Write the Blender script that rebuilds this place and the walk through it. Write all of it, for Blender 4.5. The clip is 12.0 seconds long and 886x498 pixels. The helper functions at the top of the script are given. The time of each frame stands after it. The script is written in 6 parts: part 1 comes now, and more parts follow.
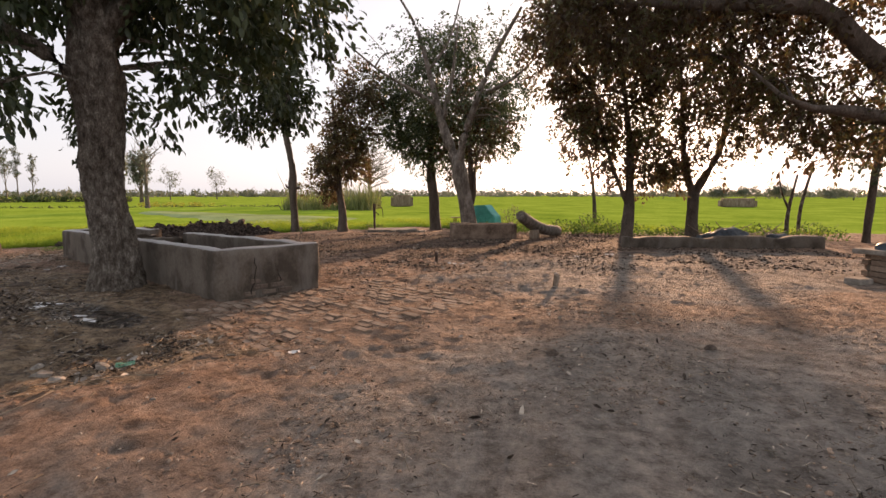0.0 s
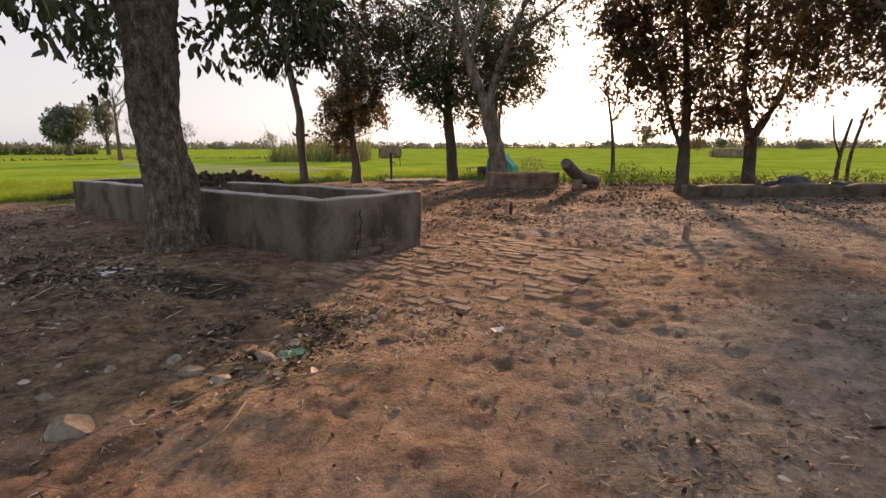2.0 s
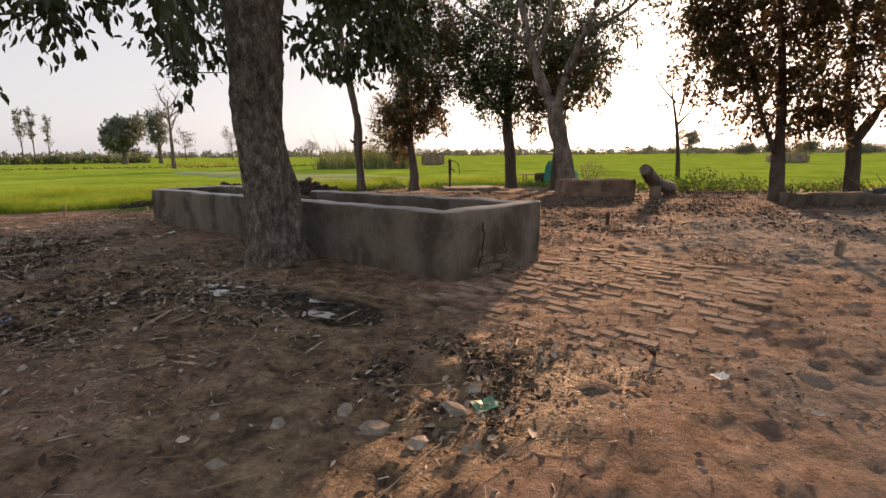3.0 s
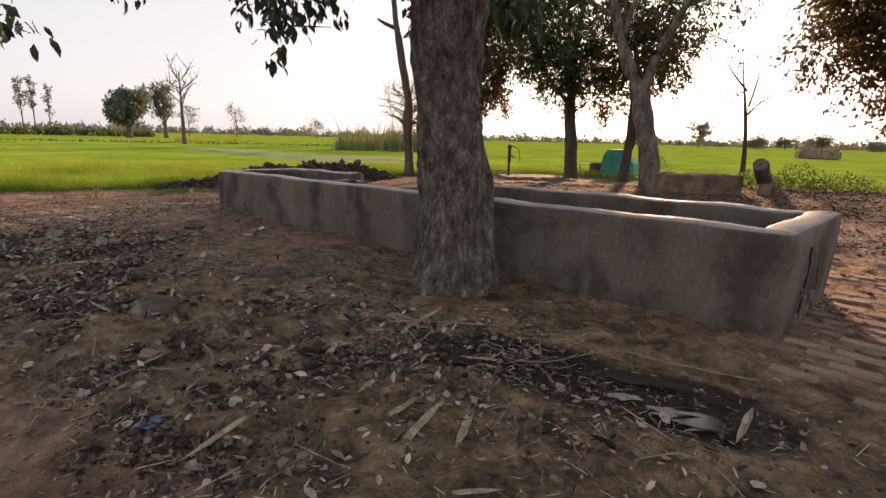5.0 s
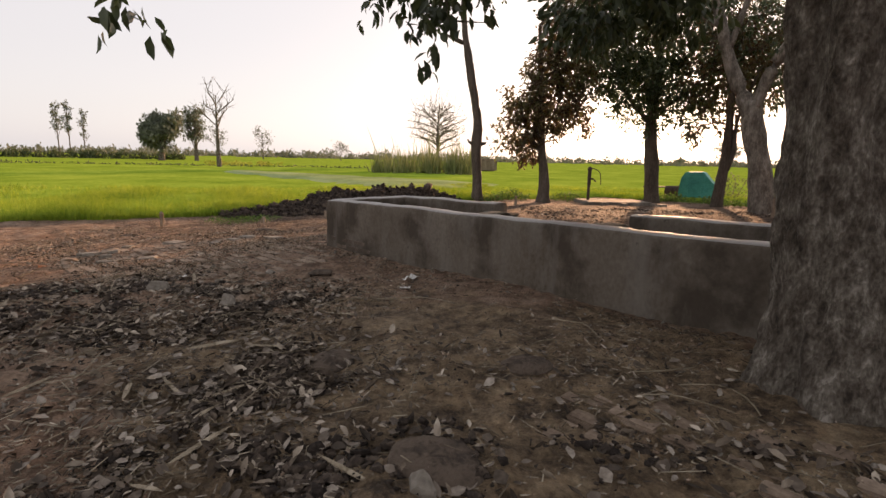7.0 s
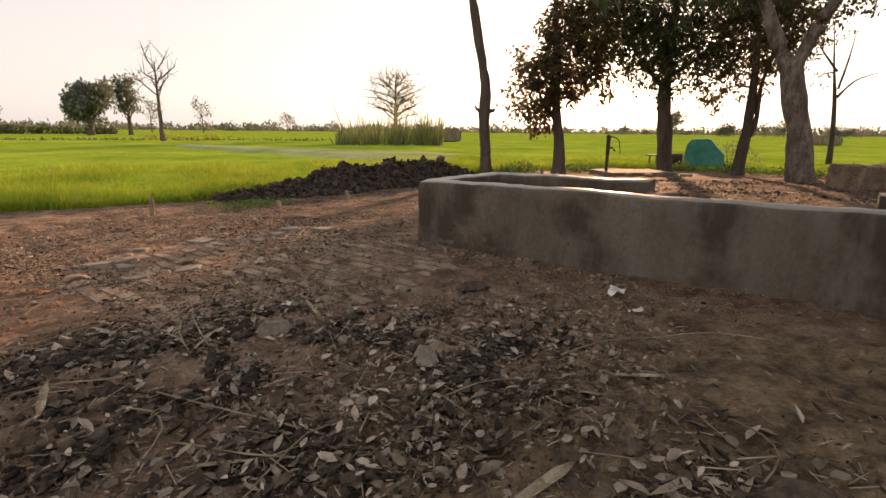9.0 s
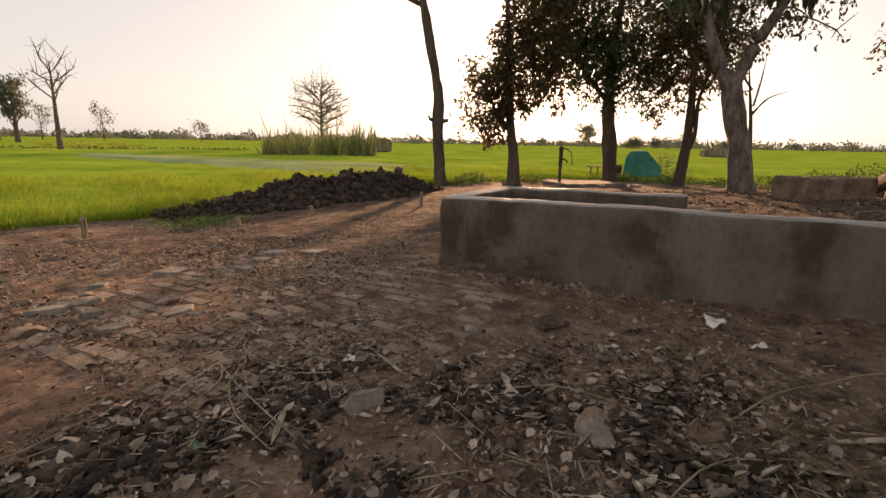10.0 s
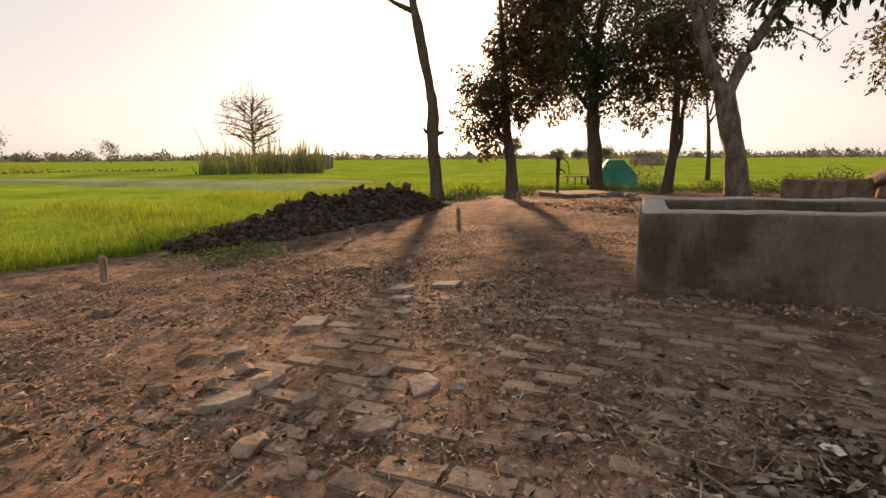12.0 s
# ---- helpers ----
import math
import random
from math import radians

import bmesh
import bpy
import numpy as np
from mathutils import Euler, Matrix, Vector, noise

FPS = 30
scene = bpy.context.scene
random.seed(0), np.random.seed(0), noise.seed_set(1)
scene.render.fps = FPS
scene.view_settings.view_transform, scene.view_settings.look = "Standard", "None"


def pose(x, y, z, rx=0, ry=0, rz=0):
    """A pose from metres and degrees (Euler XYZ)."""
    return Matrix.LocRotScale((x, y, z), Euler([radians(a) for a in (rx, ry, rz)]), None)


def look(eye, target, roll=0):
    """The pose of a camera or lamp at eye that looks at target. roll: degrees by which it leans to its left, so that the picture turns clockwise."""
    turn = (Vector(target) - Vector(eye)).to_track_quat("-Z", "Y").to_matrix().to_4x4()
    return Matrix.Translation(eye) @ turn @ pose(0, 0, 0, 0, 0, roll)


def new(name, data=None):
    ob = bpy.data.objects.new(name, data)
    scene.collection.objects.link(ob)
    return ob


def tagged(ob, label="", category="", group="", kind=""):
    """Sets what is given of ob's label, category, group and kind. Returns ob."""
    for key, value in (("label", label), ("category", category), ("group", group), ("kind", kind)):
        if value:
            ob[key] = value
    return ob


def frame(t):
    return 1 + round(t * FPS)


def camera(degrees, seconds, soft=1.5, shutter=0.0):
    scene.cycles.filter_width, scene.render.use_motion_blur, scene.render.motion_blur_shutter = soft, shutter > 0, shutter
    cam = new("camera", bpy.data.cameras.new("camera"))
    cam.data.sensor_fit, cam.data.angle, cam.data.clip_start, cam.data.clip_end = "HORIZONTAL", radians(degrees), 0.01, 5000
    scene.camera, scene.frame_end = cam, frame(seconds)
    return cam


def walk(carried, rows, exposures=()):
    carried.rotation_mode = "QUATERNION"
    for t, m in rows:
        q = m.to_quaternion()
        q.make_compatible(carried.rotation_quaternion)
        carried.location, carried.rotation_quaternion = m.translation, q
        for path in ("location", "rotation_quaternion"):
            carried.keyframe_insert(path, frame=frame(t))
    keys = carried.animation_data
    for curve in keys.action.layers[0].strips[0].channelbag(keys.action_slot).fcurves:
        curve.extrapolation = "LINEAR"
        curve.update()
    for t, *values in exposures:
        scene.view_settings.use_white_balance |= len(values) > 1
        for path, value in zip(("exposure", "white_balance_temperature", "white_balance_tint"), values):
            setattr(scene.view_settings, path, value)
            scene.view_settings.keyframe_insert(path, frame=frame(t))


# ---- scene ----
cam = camera(82.9, 12.0)
METRES, EYE, TILT, LEAN, TURN = 13.0, 1.31, -6.2, 0.0, 0.0
ROWS = [
    (0.0, 0.0, 0.0, 0.0, 0.0, -0.0, 0.0),
    (0.5, -0.0329, 0.0146, -0.0024, 4.31, -4.24, -0.39),
    (1.0, -0.066, 0.0374, -0.0039, 4.16, -5.33, -0.24),
    (1.5, -0.1032, 0.0551, -0.0027, 2.44, -3.71, -0.24),
    (2.0, -0.1333, 0.0799, -0.0032, -2.84, -5.34, 0.43),
    (2.5, -0.1706, 0.1019, -0.001, -0.13, -4.01, 0.42),
    (3.0, -0.2, 0.1239, 0.0009, 1.13, -4.56, 0.37),
    (3.5, -0.2389, 0.1537, 0.003, 4.97, -5.8, -1.36),
    (5.5, -0.3818, 0.2664, 0.0144, 0.38, -6.32, -1.56),
    (6.0, -0.4156, 0.2912, 0.0175, 0.86, -4.4, -2.01),
    (6.5, -0.443, 0.3162, 0.018, 0.21, -4.61, -1.53),
    (7.0, -0.4773, 0.343, 0.0199, 3.14, -3.98, -1.56),
    (9.0, -0.6112, 0.446, 0.0261, -2.69, -7.09, -0.23),
    (9.5, -0.6417, 0.4678, 0.0282, -2.85, -6.22, -0.44),
    (10.0, -0.673, 0.4949, 0.0305, -11.36, -5.95, 0.19),
    (10.5, -0.705, 0.5163, 0.031, -14.94, -4.63, -0.16),
    (11.0, -0.7326, 0.542, 0.0302, -18.86, -4.66, 0.11),
    (11.5, -0.7668, 0.5682, 0.033, -19.21, -3.98, 0.7),
    (12.0, -0.7998, 0.5923, 0.0359, -19.57, -4.48, 2.41),
]
walk(cam, [(t, pose(0, 0, EYE, TILT, LEAN, TURN) @ pose(METRES * x, METRES * y, METRES * z, 90 + pitch, roll, yaw)) for t, x, y, z, yaw, pitch, roll in ROWS],
     exposures=[(0.0, 1.45, 7100, 22), (2.5, 1.25, 7200, 22), (5.5, 1.42, 7300, 22), (7.0, 1.38, 7500, 22), (9.0, 1.45, 8100, 22), (10.0, 1.2, 8100, 22), (12.0, 1.2, 8100, 22)])

# ---- world and sun ----
SUN_AZ, SUN_EL = 20.8, 9.1
world = bpy.data.worlds.new("world")
scene.world = world
world.use_nodes = True
wn, wl = world.node_tree.nodes, world.node_tree.links
wn.clear()
sky = wn.new("ShaderNodeTexSky")
sky.sky_type = "NISHITA"
sky.sun_disc = False
sky.sun_elevation, sky.sun_rotation = radians(SUN_EL), radians(SUN_AZ)
sky.altitude, sky.air_density, sky.dust_density, sky.ozone_density = 200, 1.0, 2.2, 1.0
wb = wn.new("ShaderNodeBackground")
wb.inputs["Strength"].default_value = 0.10
wo = wn.new("ShaderNodeOutputWorld")
haze = wn.new("ShaderNodeHueSaturation")
haze.inputs["Saturation"].default_value = 0.55
wl.new(sky.outputs[0], haze.inputs["Color"])
veil = wn.new("ShaderNodeMix")
veil.data_type = "RGBA"
veil.inputs["Factor"].default_value = 0.78
veil.inputs[7].default_value = (2.95, 3.3, 3.65, 1)
wl.new(haze.outputs[0], veil.inputs[6])
wl.new(veil.outputs[2], wb.inputs["Color"])
wl.new(wb.outputs[0], wo.inputs["Surface"])

sun_lamp = bpy.data.lights.new("sun", "SUN")
sun_lamp.energy, sun_lamp.angle, sun_lamp.color = 3.5, radians(2.4), (1.0, 0.62, 0.36)
sun = new("sun", sun_lamp)
az, el = radians(SUN_AZ), radians(SUN_EL)
toward = Vector((math.sin(az) * math.cos(el), math.cos(az) * math.cos(el), math.sin(el)))
sun.matrix_world = look(toward * 60, (0, 0, 0))

# ---- small helpers ----
rng = np.random.default_rng(7)


def smooth(a, b, x):
    k = np.clip((x - a) / (b - a), 0, 1)
    return k * k * (3 - 2 * k)


def ground_z(x, y):
    """The height of the yard: nearly level, falling to the field side."""
    x, y = np.asarray(x, float), np.asarray(y, float)
    s = -0.8 * x + 0.6 * y
    left = smooth(-4.5, -7.5, x)
    z = -0.25 * smooth(11.8, 18.0, s) * left
    z = z - 0.2 * smooth(14.0, 23.0, y) * (1 - left)
    z = z + 0.05 * smooth(3.2, 1.0, np.hypot((x + 4.6) / 1.6, (y - 7.2) / 1.2))
    z = z + 0.018 * np.sin(1.7 * x + 0.6 * y) * np.sin(1.3 * y - 0.5 * x) + 0.010 * np.sin(4.1 * x - 2.0 * y + 1) * np.sin(3.7 * y + 1.1 * x)
    return np.where(np.hypot(x, y) > 60, -0.25, z)


def mesh_of(name, verts, faces, material, smooth_faces=False):
    me = bpy.data.meshes.new(name)
    me.from_pydata(np.asarray(verts).tolist() if not isinstance(verts, list) else verts, [], faces if isinstance(faces, list) else faces.tolist())
    if material:
        me.materials.append(material)
    if smooth_faces:
        me.polygons.foreach_set("use_smooth", [True] * len(me.polygons))
    me.update()
    return me


def bm_mesh(name, bm, material, smooth_faces=False):
    me = bpy.data.meshes.new(name)
    bm.to_mesh(me)
    bm.free()
    if material:
        me.materials.append(material)
    if smooth_faces:
        me.polygons.foreach_set("use_smooth", [True] * len(me.polygons))
    return me


def part(name, bm, material, parent, label="", smooth_faces=False):
    """Links a bmesh (or a mesh) as one object under a thing or a part."""
    me = bm if isinstance(bm, bpy.types.Mesh) else bm_mesh(name, bm, material, smooth_faces)
    ob = new(name, me)
    ob.parent = parent
    return tagged(ob, label)


def thing(name, place=(0, 0, 0), turn=0.0, label="", category="", group="", kind=""):
    ob = new(name)
    ob.empty_display_size = 0.2
    ob.matrix_basis = pose(*place, 0, 0, turn)
    return tagged(ob, label, category, group, kind)


# ---- materials ----
def mat(name, colors, scale=3.0, fine=40.0, rough=0.9, bump=0.4, metallic=0.0, per_island=0.0, per_object=0.0, translucent=0.0, stretch=(1, 1, 1), detail=6.0, spec=0.3, lo=0.28, hi=0.72, relief=0.02):
    m = bpy.data.materials.new(name)
    m.use_nodes = True
    n, l = m.node_tree.nodes, m.node_tree.links
    bsdf = n["Principled BSDF"]
    tc = n.new("ShaderNodeTexCoord")
    mp = n.new("ShaderNodeMapping")
    mp.inputs["Scale"].default_value = stretch
    l.new(tc.outputs["Object"], mp.inputs["Vector"])
    big = n.new("ShaderNodeTexNoise")
    big.inputs["Scale"].default_value, big.inputs["Detail"].default_value, big.inputs["Roughness"].default_value = scale, detail, 0.65
    small = n.new("ShaderNodeTexNoise")
    small.inputs["Scale"].default_value, small.inputs["Detail"].default_value = fine, 4.0
    l.new(mp.outputs[0], big.inputs["Vector"])
    l.new(mp.outputs[0], small.inputs["Vector"])
    add = n.new("ShaderNodeMath")
    add.operation = "MULTIPLY_ADD"
    add.inputs[1].default_value, add.inputs[2].default_value = 0.45, -0.22
    l.new(small.outputs["Fac"], add.inputs[0])
    tot = n.new("ShaderNodeMath")
    tot.operation = "ADD"
    l.new(big.outputs["Fac"], tot.inputs[0])
    l.new(add.outputs[0], tot.inputs[1])
    last = tot
    for weight, node, out in ((per_island, "ShaderNodeNewGeometry", "Random Per Island"), (per_object, "ShaderNodeObjectInfo", "Random")):
        if weight:
            g = n.new(node)
            k = n.new("ShaderNodeMath")
            k.operation = "MULTIPLY_ADD"
            k.inputs[1].default_value, k.inputs[2].default_value = weight, -weight / 2
            l.new(g.outputs[out], k.inputs[0])
            s = n.new("ShaderNodeMath")
            s.operation = "ADD"
            l.new(last.outputs[0], s.inputs[0])
            l.new(k.outputs[0], s.inputs[1])
            last = s
    ramp = n.new("ShaderNodeValToRGB")
    els = ramp.color_ramp.elements
    while len(els) < len(colors):
        els.new(0.5)
    for i, c in enumerate(colors):
        els[i].position = lo + (hi - lo) * i / max(1, len(colors) - 1)
        els[i].color = (*c, 1)
    l.new(last.outputs[0], ramp.inputs["Fac"])
    l.new(ramp.outputs["Color"], bsdf.inputs["Base Color"])
    bsdf.inputs["Roughness"].default_value = rough
    bsdf.inputs["Metallic"].default_value = metallic
    bsdf.inputs["Specular IOR Level"].default_value = spec
    if bump:
        b = n.new("ShaderNodeBump")
        b.inputs["Strength"].default_value, b.inputs["Distance"].default_value = bump, relief
        l.new(tot.outputs[0], b.inputs["Height"])
        l.new(b.outputs[0], bsdf.inputs["Normal"])
    if translucent:
        t = n.new("ShaderNodeBsdfTranslucent")
        l.new(ramp.outputs["Color"], t.inputs["Color"])
        mix = n.new("ShaderNodeMixShader")
        mix.inputs[0].default_value = translucent
        l.new(bsdf.outputs[0], mix.inputs[1])
        l.new(t.outputs[0], mix.inputs[2])
        l.new(mix.outputs[0], n["Material Output"].inputs["Surface"])
    return m


def ground_material():
    """Trodden earth: red-brown soil, greyer dust to the right, dark wet dung by the trough."""
    m = bpy.data.materials.new("trodden_earth")
    m.use_nodes = True
    n, l = m.node_tree.nodes, m.node_tree.links
    bsdf = n["Principled BSDF"]
    tc = n.new("ShaderNodeTexCoord")

    def tex(scale, detail=6.0, rough=0.6):
        t = n.new("ShaderNodeTexNoise")
        t.inputs["Scale"].default_value, t.inputs["Detail"].default_value, t.inputs["Roughness"].default_value = scale, detail, rough
        l.new(tc.outputs["Object"], t.inputs["Vector"])
        return t.outputs["Fac"]

    def ramp(src, stops):
        r = n.new("ShaderNodeValToRGB")
        while len(r.color_ramp.elements) < len(stops):
            r.color_ramp.elements.new(0.5)
        for e, (p, c) in zip(r.color_ramp.elements, stops):
            e.position, e.color = p, (*c, 1) if not isinstance(c, float) else (c, c, c, 1)
        l.new(src, r.inputs["Fac"])
        return r.outputs["Color"]

    def math2(op, a, b):
        k = n.new("ShaderNodeMath")
        k.operation = op
        for i, v in enumerate((a, b)):
            if isinstance(v, (int, float)):
                k.inputs[i].default_value = v
            else:
                l.new(v, k.inputs[i])
        return k.outputs[0]

    def mix(f, a, b):
        k = n.new("ShaderNodeMix")
        k.data_type = "RGBA"
        l.new(f, k.inputs["Factor"])
        for i, v in ((6, a), (7, b)):
            l.new(v, k.inputs[i])
        return k.outputs[2]

    def patch(x, y, rx, ry, turn=0.0, ragged=0.5):
        """1 inside a ragged patch of ground, 0 outside."""
        mp = n.new("ShaderNodeMapping")
        mp.vector_type = "TEXTURE"
        mp.inputs["Location"].default_value, mp.inputs["Rotation"].default_value, mp.inputs["Scale"].default_value = (x, y, 0), (0, 0, radians(turn)), (rx, ry, 1000)
        l.new(tc.outputs["Object"], mp.inputs["Vector"])
        ln = n.new("ShaderNodeVectorMath")
        ln.operation = "LENGTH"
        l.new(mp.outputs[0], ln.inputs[0])
        d = math2("ADD", ln.outputs["Value"], math2("MULTIPLY", math2("SUBTRACT", tex(1.1, 5), 0.5), ragged * 2))
        return ramp(d, [(0.75, 1.0), (1.15, 0.0)])

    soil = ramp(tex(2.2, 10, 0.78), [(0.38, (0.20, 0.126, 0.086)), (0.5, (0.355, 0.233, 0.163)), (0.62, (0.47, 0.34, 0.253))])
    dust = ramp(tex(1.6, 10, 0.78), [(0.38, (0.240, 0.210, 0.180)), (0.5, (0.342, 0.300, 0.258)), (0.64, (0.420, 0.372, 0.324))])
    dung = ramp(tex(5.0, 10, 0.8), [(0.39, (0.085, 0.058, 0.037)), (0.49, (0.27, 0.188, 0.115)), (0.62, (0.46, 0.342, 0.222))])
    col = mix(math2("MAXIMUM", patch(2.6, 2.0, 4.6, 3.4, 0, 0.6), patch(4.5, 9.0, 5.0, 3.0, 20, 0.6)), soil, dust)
    wet = math2("MAXIMUM", patch(-5.0, 6.0, 3.6, 1.5, -38, 0.7), math2("MAXIMUM", patch(-6.4, 6.2, 2.4, 1.0, -35, 0.7), patch(-3.0, 3.7, 1.6, 0.7, 20, 0.8)))
    # Dung-stained soil, darkened also for the missing sun around the far trees.
    pen_shade = ramp(tex(2.6, 10, 0.78), [(0.36, (0.075, 0.048, 0.034)), (0.5, (0.165, 0.108, 0.076)), (0.64, (0.29, 0.205, 0.15))])
    col = mix(math2("MAXIMUM", patch(0.5, 15.2, 8.5, 5.2, 0, 0.5), patch(-8.0, 15.2, 5.0, 3.2, 40, 0.6)), col, pen_shade)
    col = mix(wet, col, dung)
    sodden = math2("MAXIMUM", patch(-4.1, 5.42, 0.85, 0.3, -28, 0.9), patch(-3.45, 5.05, 0.5, 0.28, -20, 0.9))
    slurry = ramp(tex(7.0, 8, 0.7), [(0.4, (0.022, 0.016, 0.012)), (0.6, (0.075, 0.055, 0.04))])
    col = mix(sodden, col, slurry)
    speck = ramp(tex(38.0, 5, 0.7), [(0.40, 0.0), (0.62, 1.0)])
    pale = ramp(tex(6.0, 10, 0.82), [(0.38, (0.45, 0.42, 0.40)), (0.5, (1.0, 1.0, 1.0)), (0.62, (1.5, 1.46, 1.42))])
    k = n.new("ShaderNodeMix")
    k.data_type, k.blend_type = "RGBA", "MULTIPLY"
    k.inputs["Factor"].default_value = 1.0
    l.new(col, k.inputs[6])
    l.new(pale, k.inputs[7])
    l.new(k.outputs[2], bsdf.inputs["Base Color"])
    rough = ramp(wet, [(0.0, 0.95), (1.0, 0.72)])
    rough = mix(sodden, rough, ramp(tex(9.0, 6, 0.6), [(0.42, 0.12), (0.6, 0.5)]))
    l.new(rough, bsdf.inputs["Roughness"])
    bsdf.inputs["Specular IOR Level"].default_value = 0.25
    b = n.new("ShaderNodeBump")
    b.inputs["Strength"].default_value, b.inputs["Distance"].default_value = 1.0, 0.10
    vo = n.new("ShaderNodeTexVoronoi")
    vo.feature = "SMOOTH_F1"
    vo.inputs["Scale"].default_value = 7.5
    warp = n.new("ShaderNodeMix")
    warp.data_type = "VECTOR"
    warp.inputs["Factor"].default_value = 0.12
    wt = n.new("ShaderNodeTexNoise")
    wt.inputs["Scale"].default_value = 3.0
    l.new(tc.outputs["Object"], wt.inputs["Vector"])
    l.new(tc.outputs["Object"], warp.inputs[4])
    l.new(wt.outputs["Color"], warp.inputs[5])
    l.new(warp.outputs[1], vo.inputs["Vector"])
    hoofed = math2("MAXIMUM", patch(-1.2, 6.2, 3.4, 2.6, 0, 0.7), patch(-9.5, 10.5, 4.0, 3.0, 40, 0.7))
    hoof = math2("MULTIPLY", math2("MULTIPLY", vo.outputs["Distance"], hoofed), 1.6)
    l.new(math2("ADD", hoof, math2("ADD", math2("MULTIPLY", tex(5.0, 10, 0.72), 1.8), math2("MULTIPLY", speck, 0.3))), b.inputs["Height"])
    l.new(b.outputs[0], bsdf.inputs["Normal"])
    return m


earth = ground_material()
bark = mat("grey_brown_bark", [(0.035, 0.027, 0.02), (0.09, 0.072, 0.056), (0.17, 0.147, 0.12), (0.34, 0.305, 0.262)], 15.0, 75.0, 0.95, 1.0, stretch=(1, 1, 0.5), detail=10, lo=0.3, hi=0.72, relief=0.06)
slim_bark = mat("dark_smooth_bark", [(0.05, 0.038, 0.029), (0.085, 0.067, 0.053), (0.135, 0.11, 0.09)], 5.0, 40.0, 0.95, 0.8, stretch=(1, 1, 0.3), detail=8, relief=0.03)
pale_bark = mat("pale_bark", [(0.08, 0.066, 0.053), (0.15, 0.128, 0.105), (0.24, 0.21, 0.18)], 7.0, 36.0, 0.9, 0.9, lo=0.36, hi=0.66, relief=0.05, stretch=(1, 1, 0.4))
leaf_dark = mat("broad_leaf", [(0.026, 0.040, 0.016), (0.05, 0.072, 0.028), (0.09, 0.11, 0.045)], 0.8, 6.0, 0.42, 0.0, per_island=0.35, translucent=0.32, spec=0.5)
# Warm backlight through the crowns is painted into these brownish leaf tones.
leaf_backlit = mat("backlit_glow_leaf", [(0.070, 0.044, 0.026), (0.11, 0.075, 0.038), (0.11, 0.11, 0.045)], 0.8, 6.0, 0.45, 0.0, per_island=0.5, translucent=0.6, spec=0.5)
# Next two: distance haze mixed into the leaf colour, paler and greyer greens.
leaf_half_haze = mat("half_hazed_leaf", [(0.05, 0.075, 0.03), (0.08, 0.11, 0.045), (0.13, 0.15, 0.07)], 0.5, 4.0, 0.7, 0.0, per_island=0.3, translucent=0.3)
leaf_haze = mat("hazed_far_foliage", [(0.10, 0.12, 0.09), (0.15, 0.17, 0.13), (0.21, 0.22, 0.18)], 0.15, 2.0, 0.9, 0.0, per_island=0.2, translucent=0.3)
wheat = mat("young_wheat", [(0.10, 0.18, 0.015), (0.22, 0.32, 0.028), (0.38, 0.44, 0.055)], 0.25, 3.0, 0.7, 0.0, per_island=0.35, translucent=0.45, detail=3)
crop = mat("crop_canopy", [(0.12, 0.20, 0.022), (0.21, 0.31, 0.036), (0.32, 0.41, 0.06)], 0.22, 6.0, 0.9, 1.0, spec=0.0)
crop_pale = mat("pale_crop", [(0.17, 0.22, 0.09), (0.26, 0.32, 0.14), (0.36, 0.41, 0.20)], 0.3, 6.0, 0.9, 0.8, spec=0.0)
cane = mat("cane_leaf", [(0.10, 0.13, 0.05), (0.17, 0.20, 0.08), (0.26, 0.28, 0.13)], 0.6, 5.0, 0.8, 0.0, per_island=0.4, translucent=0.3)
plaster = mat("worn_cement_plaster", [(0.076, 0.060, 0.045), (0.118, 0.097, 0.076), (0.147, 0.124, 0.100), (0.185, 0.160, 0.133)], 1.5, 42.0, 0.88, 0.45, detail=9, spec=0.2, lo=0.26, hi=0.74, relief=0.012, stretch=(1, 1, 0.7))
# Rubbed smooth rim, its grey also lightened to carry sky light on top.
rim_cement_lit = mat("rubbed_skylit_rim_cement", [(0.19, 0.18, 0.168), (0.27, 0.26, 0.248), (0.34, 0.33, 0.318)], 2.6, 38.0, 0.5, 0.3, detail=8, spec=0.4, relief=0.01)
grimy_brick = mat("grimy_brick", [(0.075, 0.055, 0.042), (0.12, 0.09, 0.07), (0.17, 0.13, 0.10)], 9.0, 45.0, 0.95, 0.6, per_object=0.3)
crack_dark = mat("crack_dark", [(0.018, 0.014, 0.011), (0.03, 0.024, 0.019)], 9.0, 45.0, 1.0, 0.0)


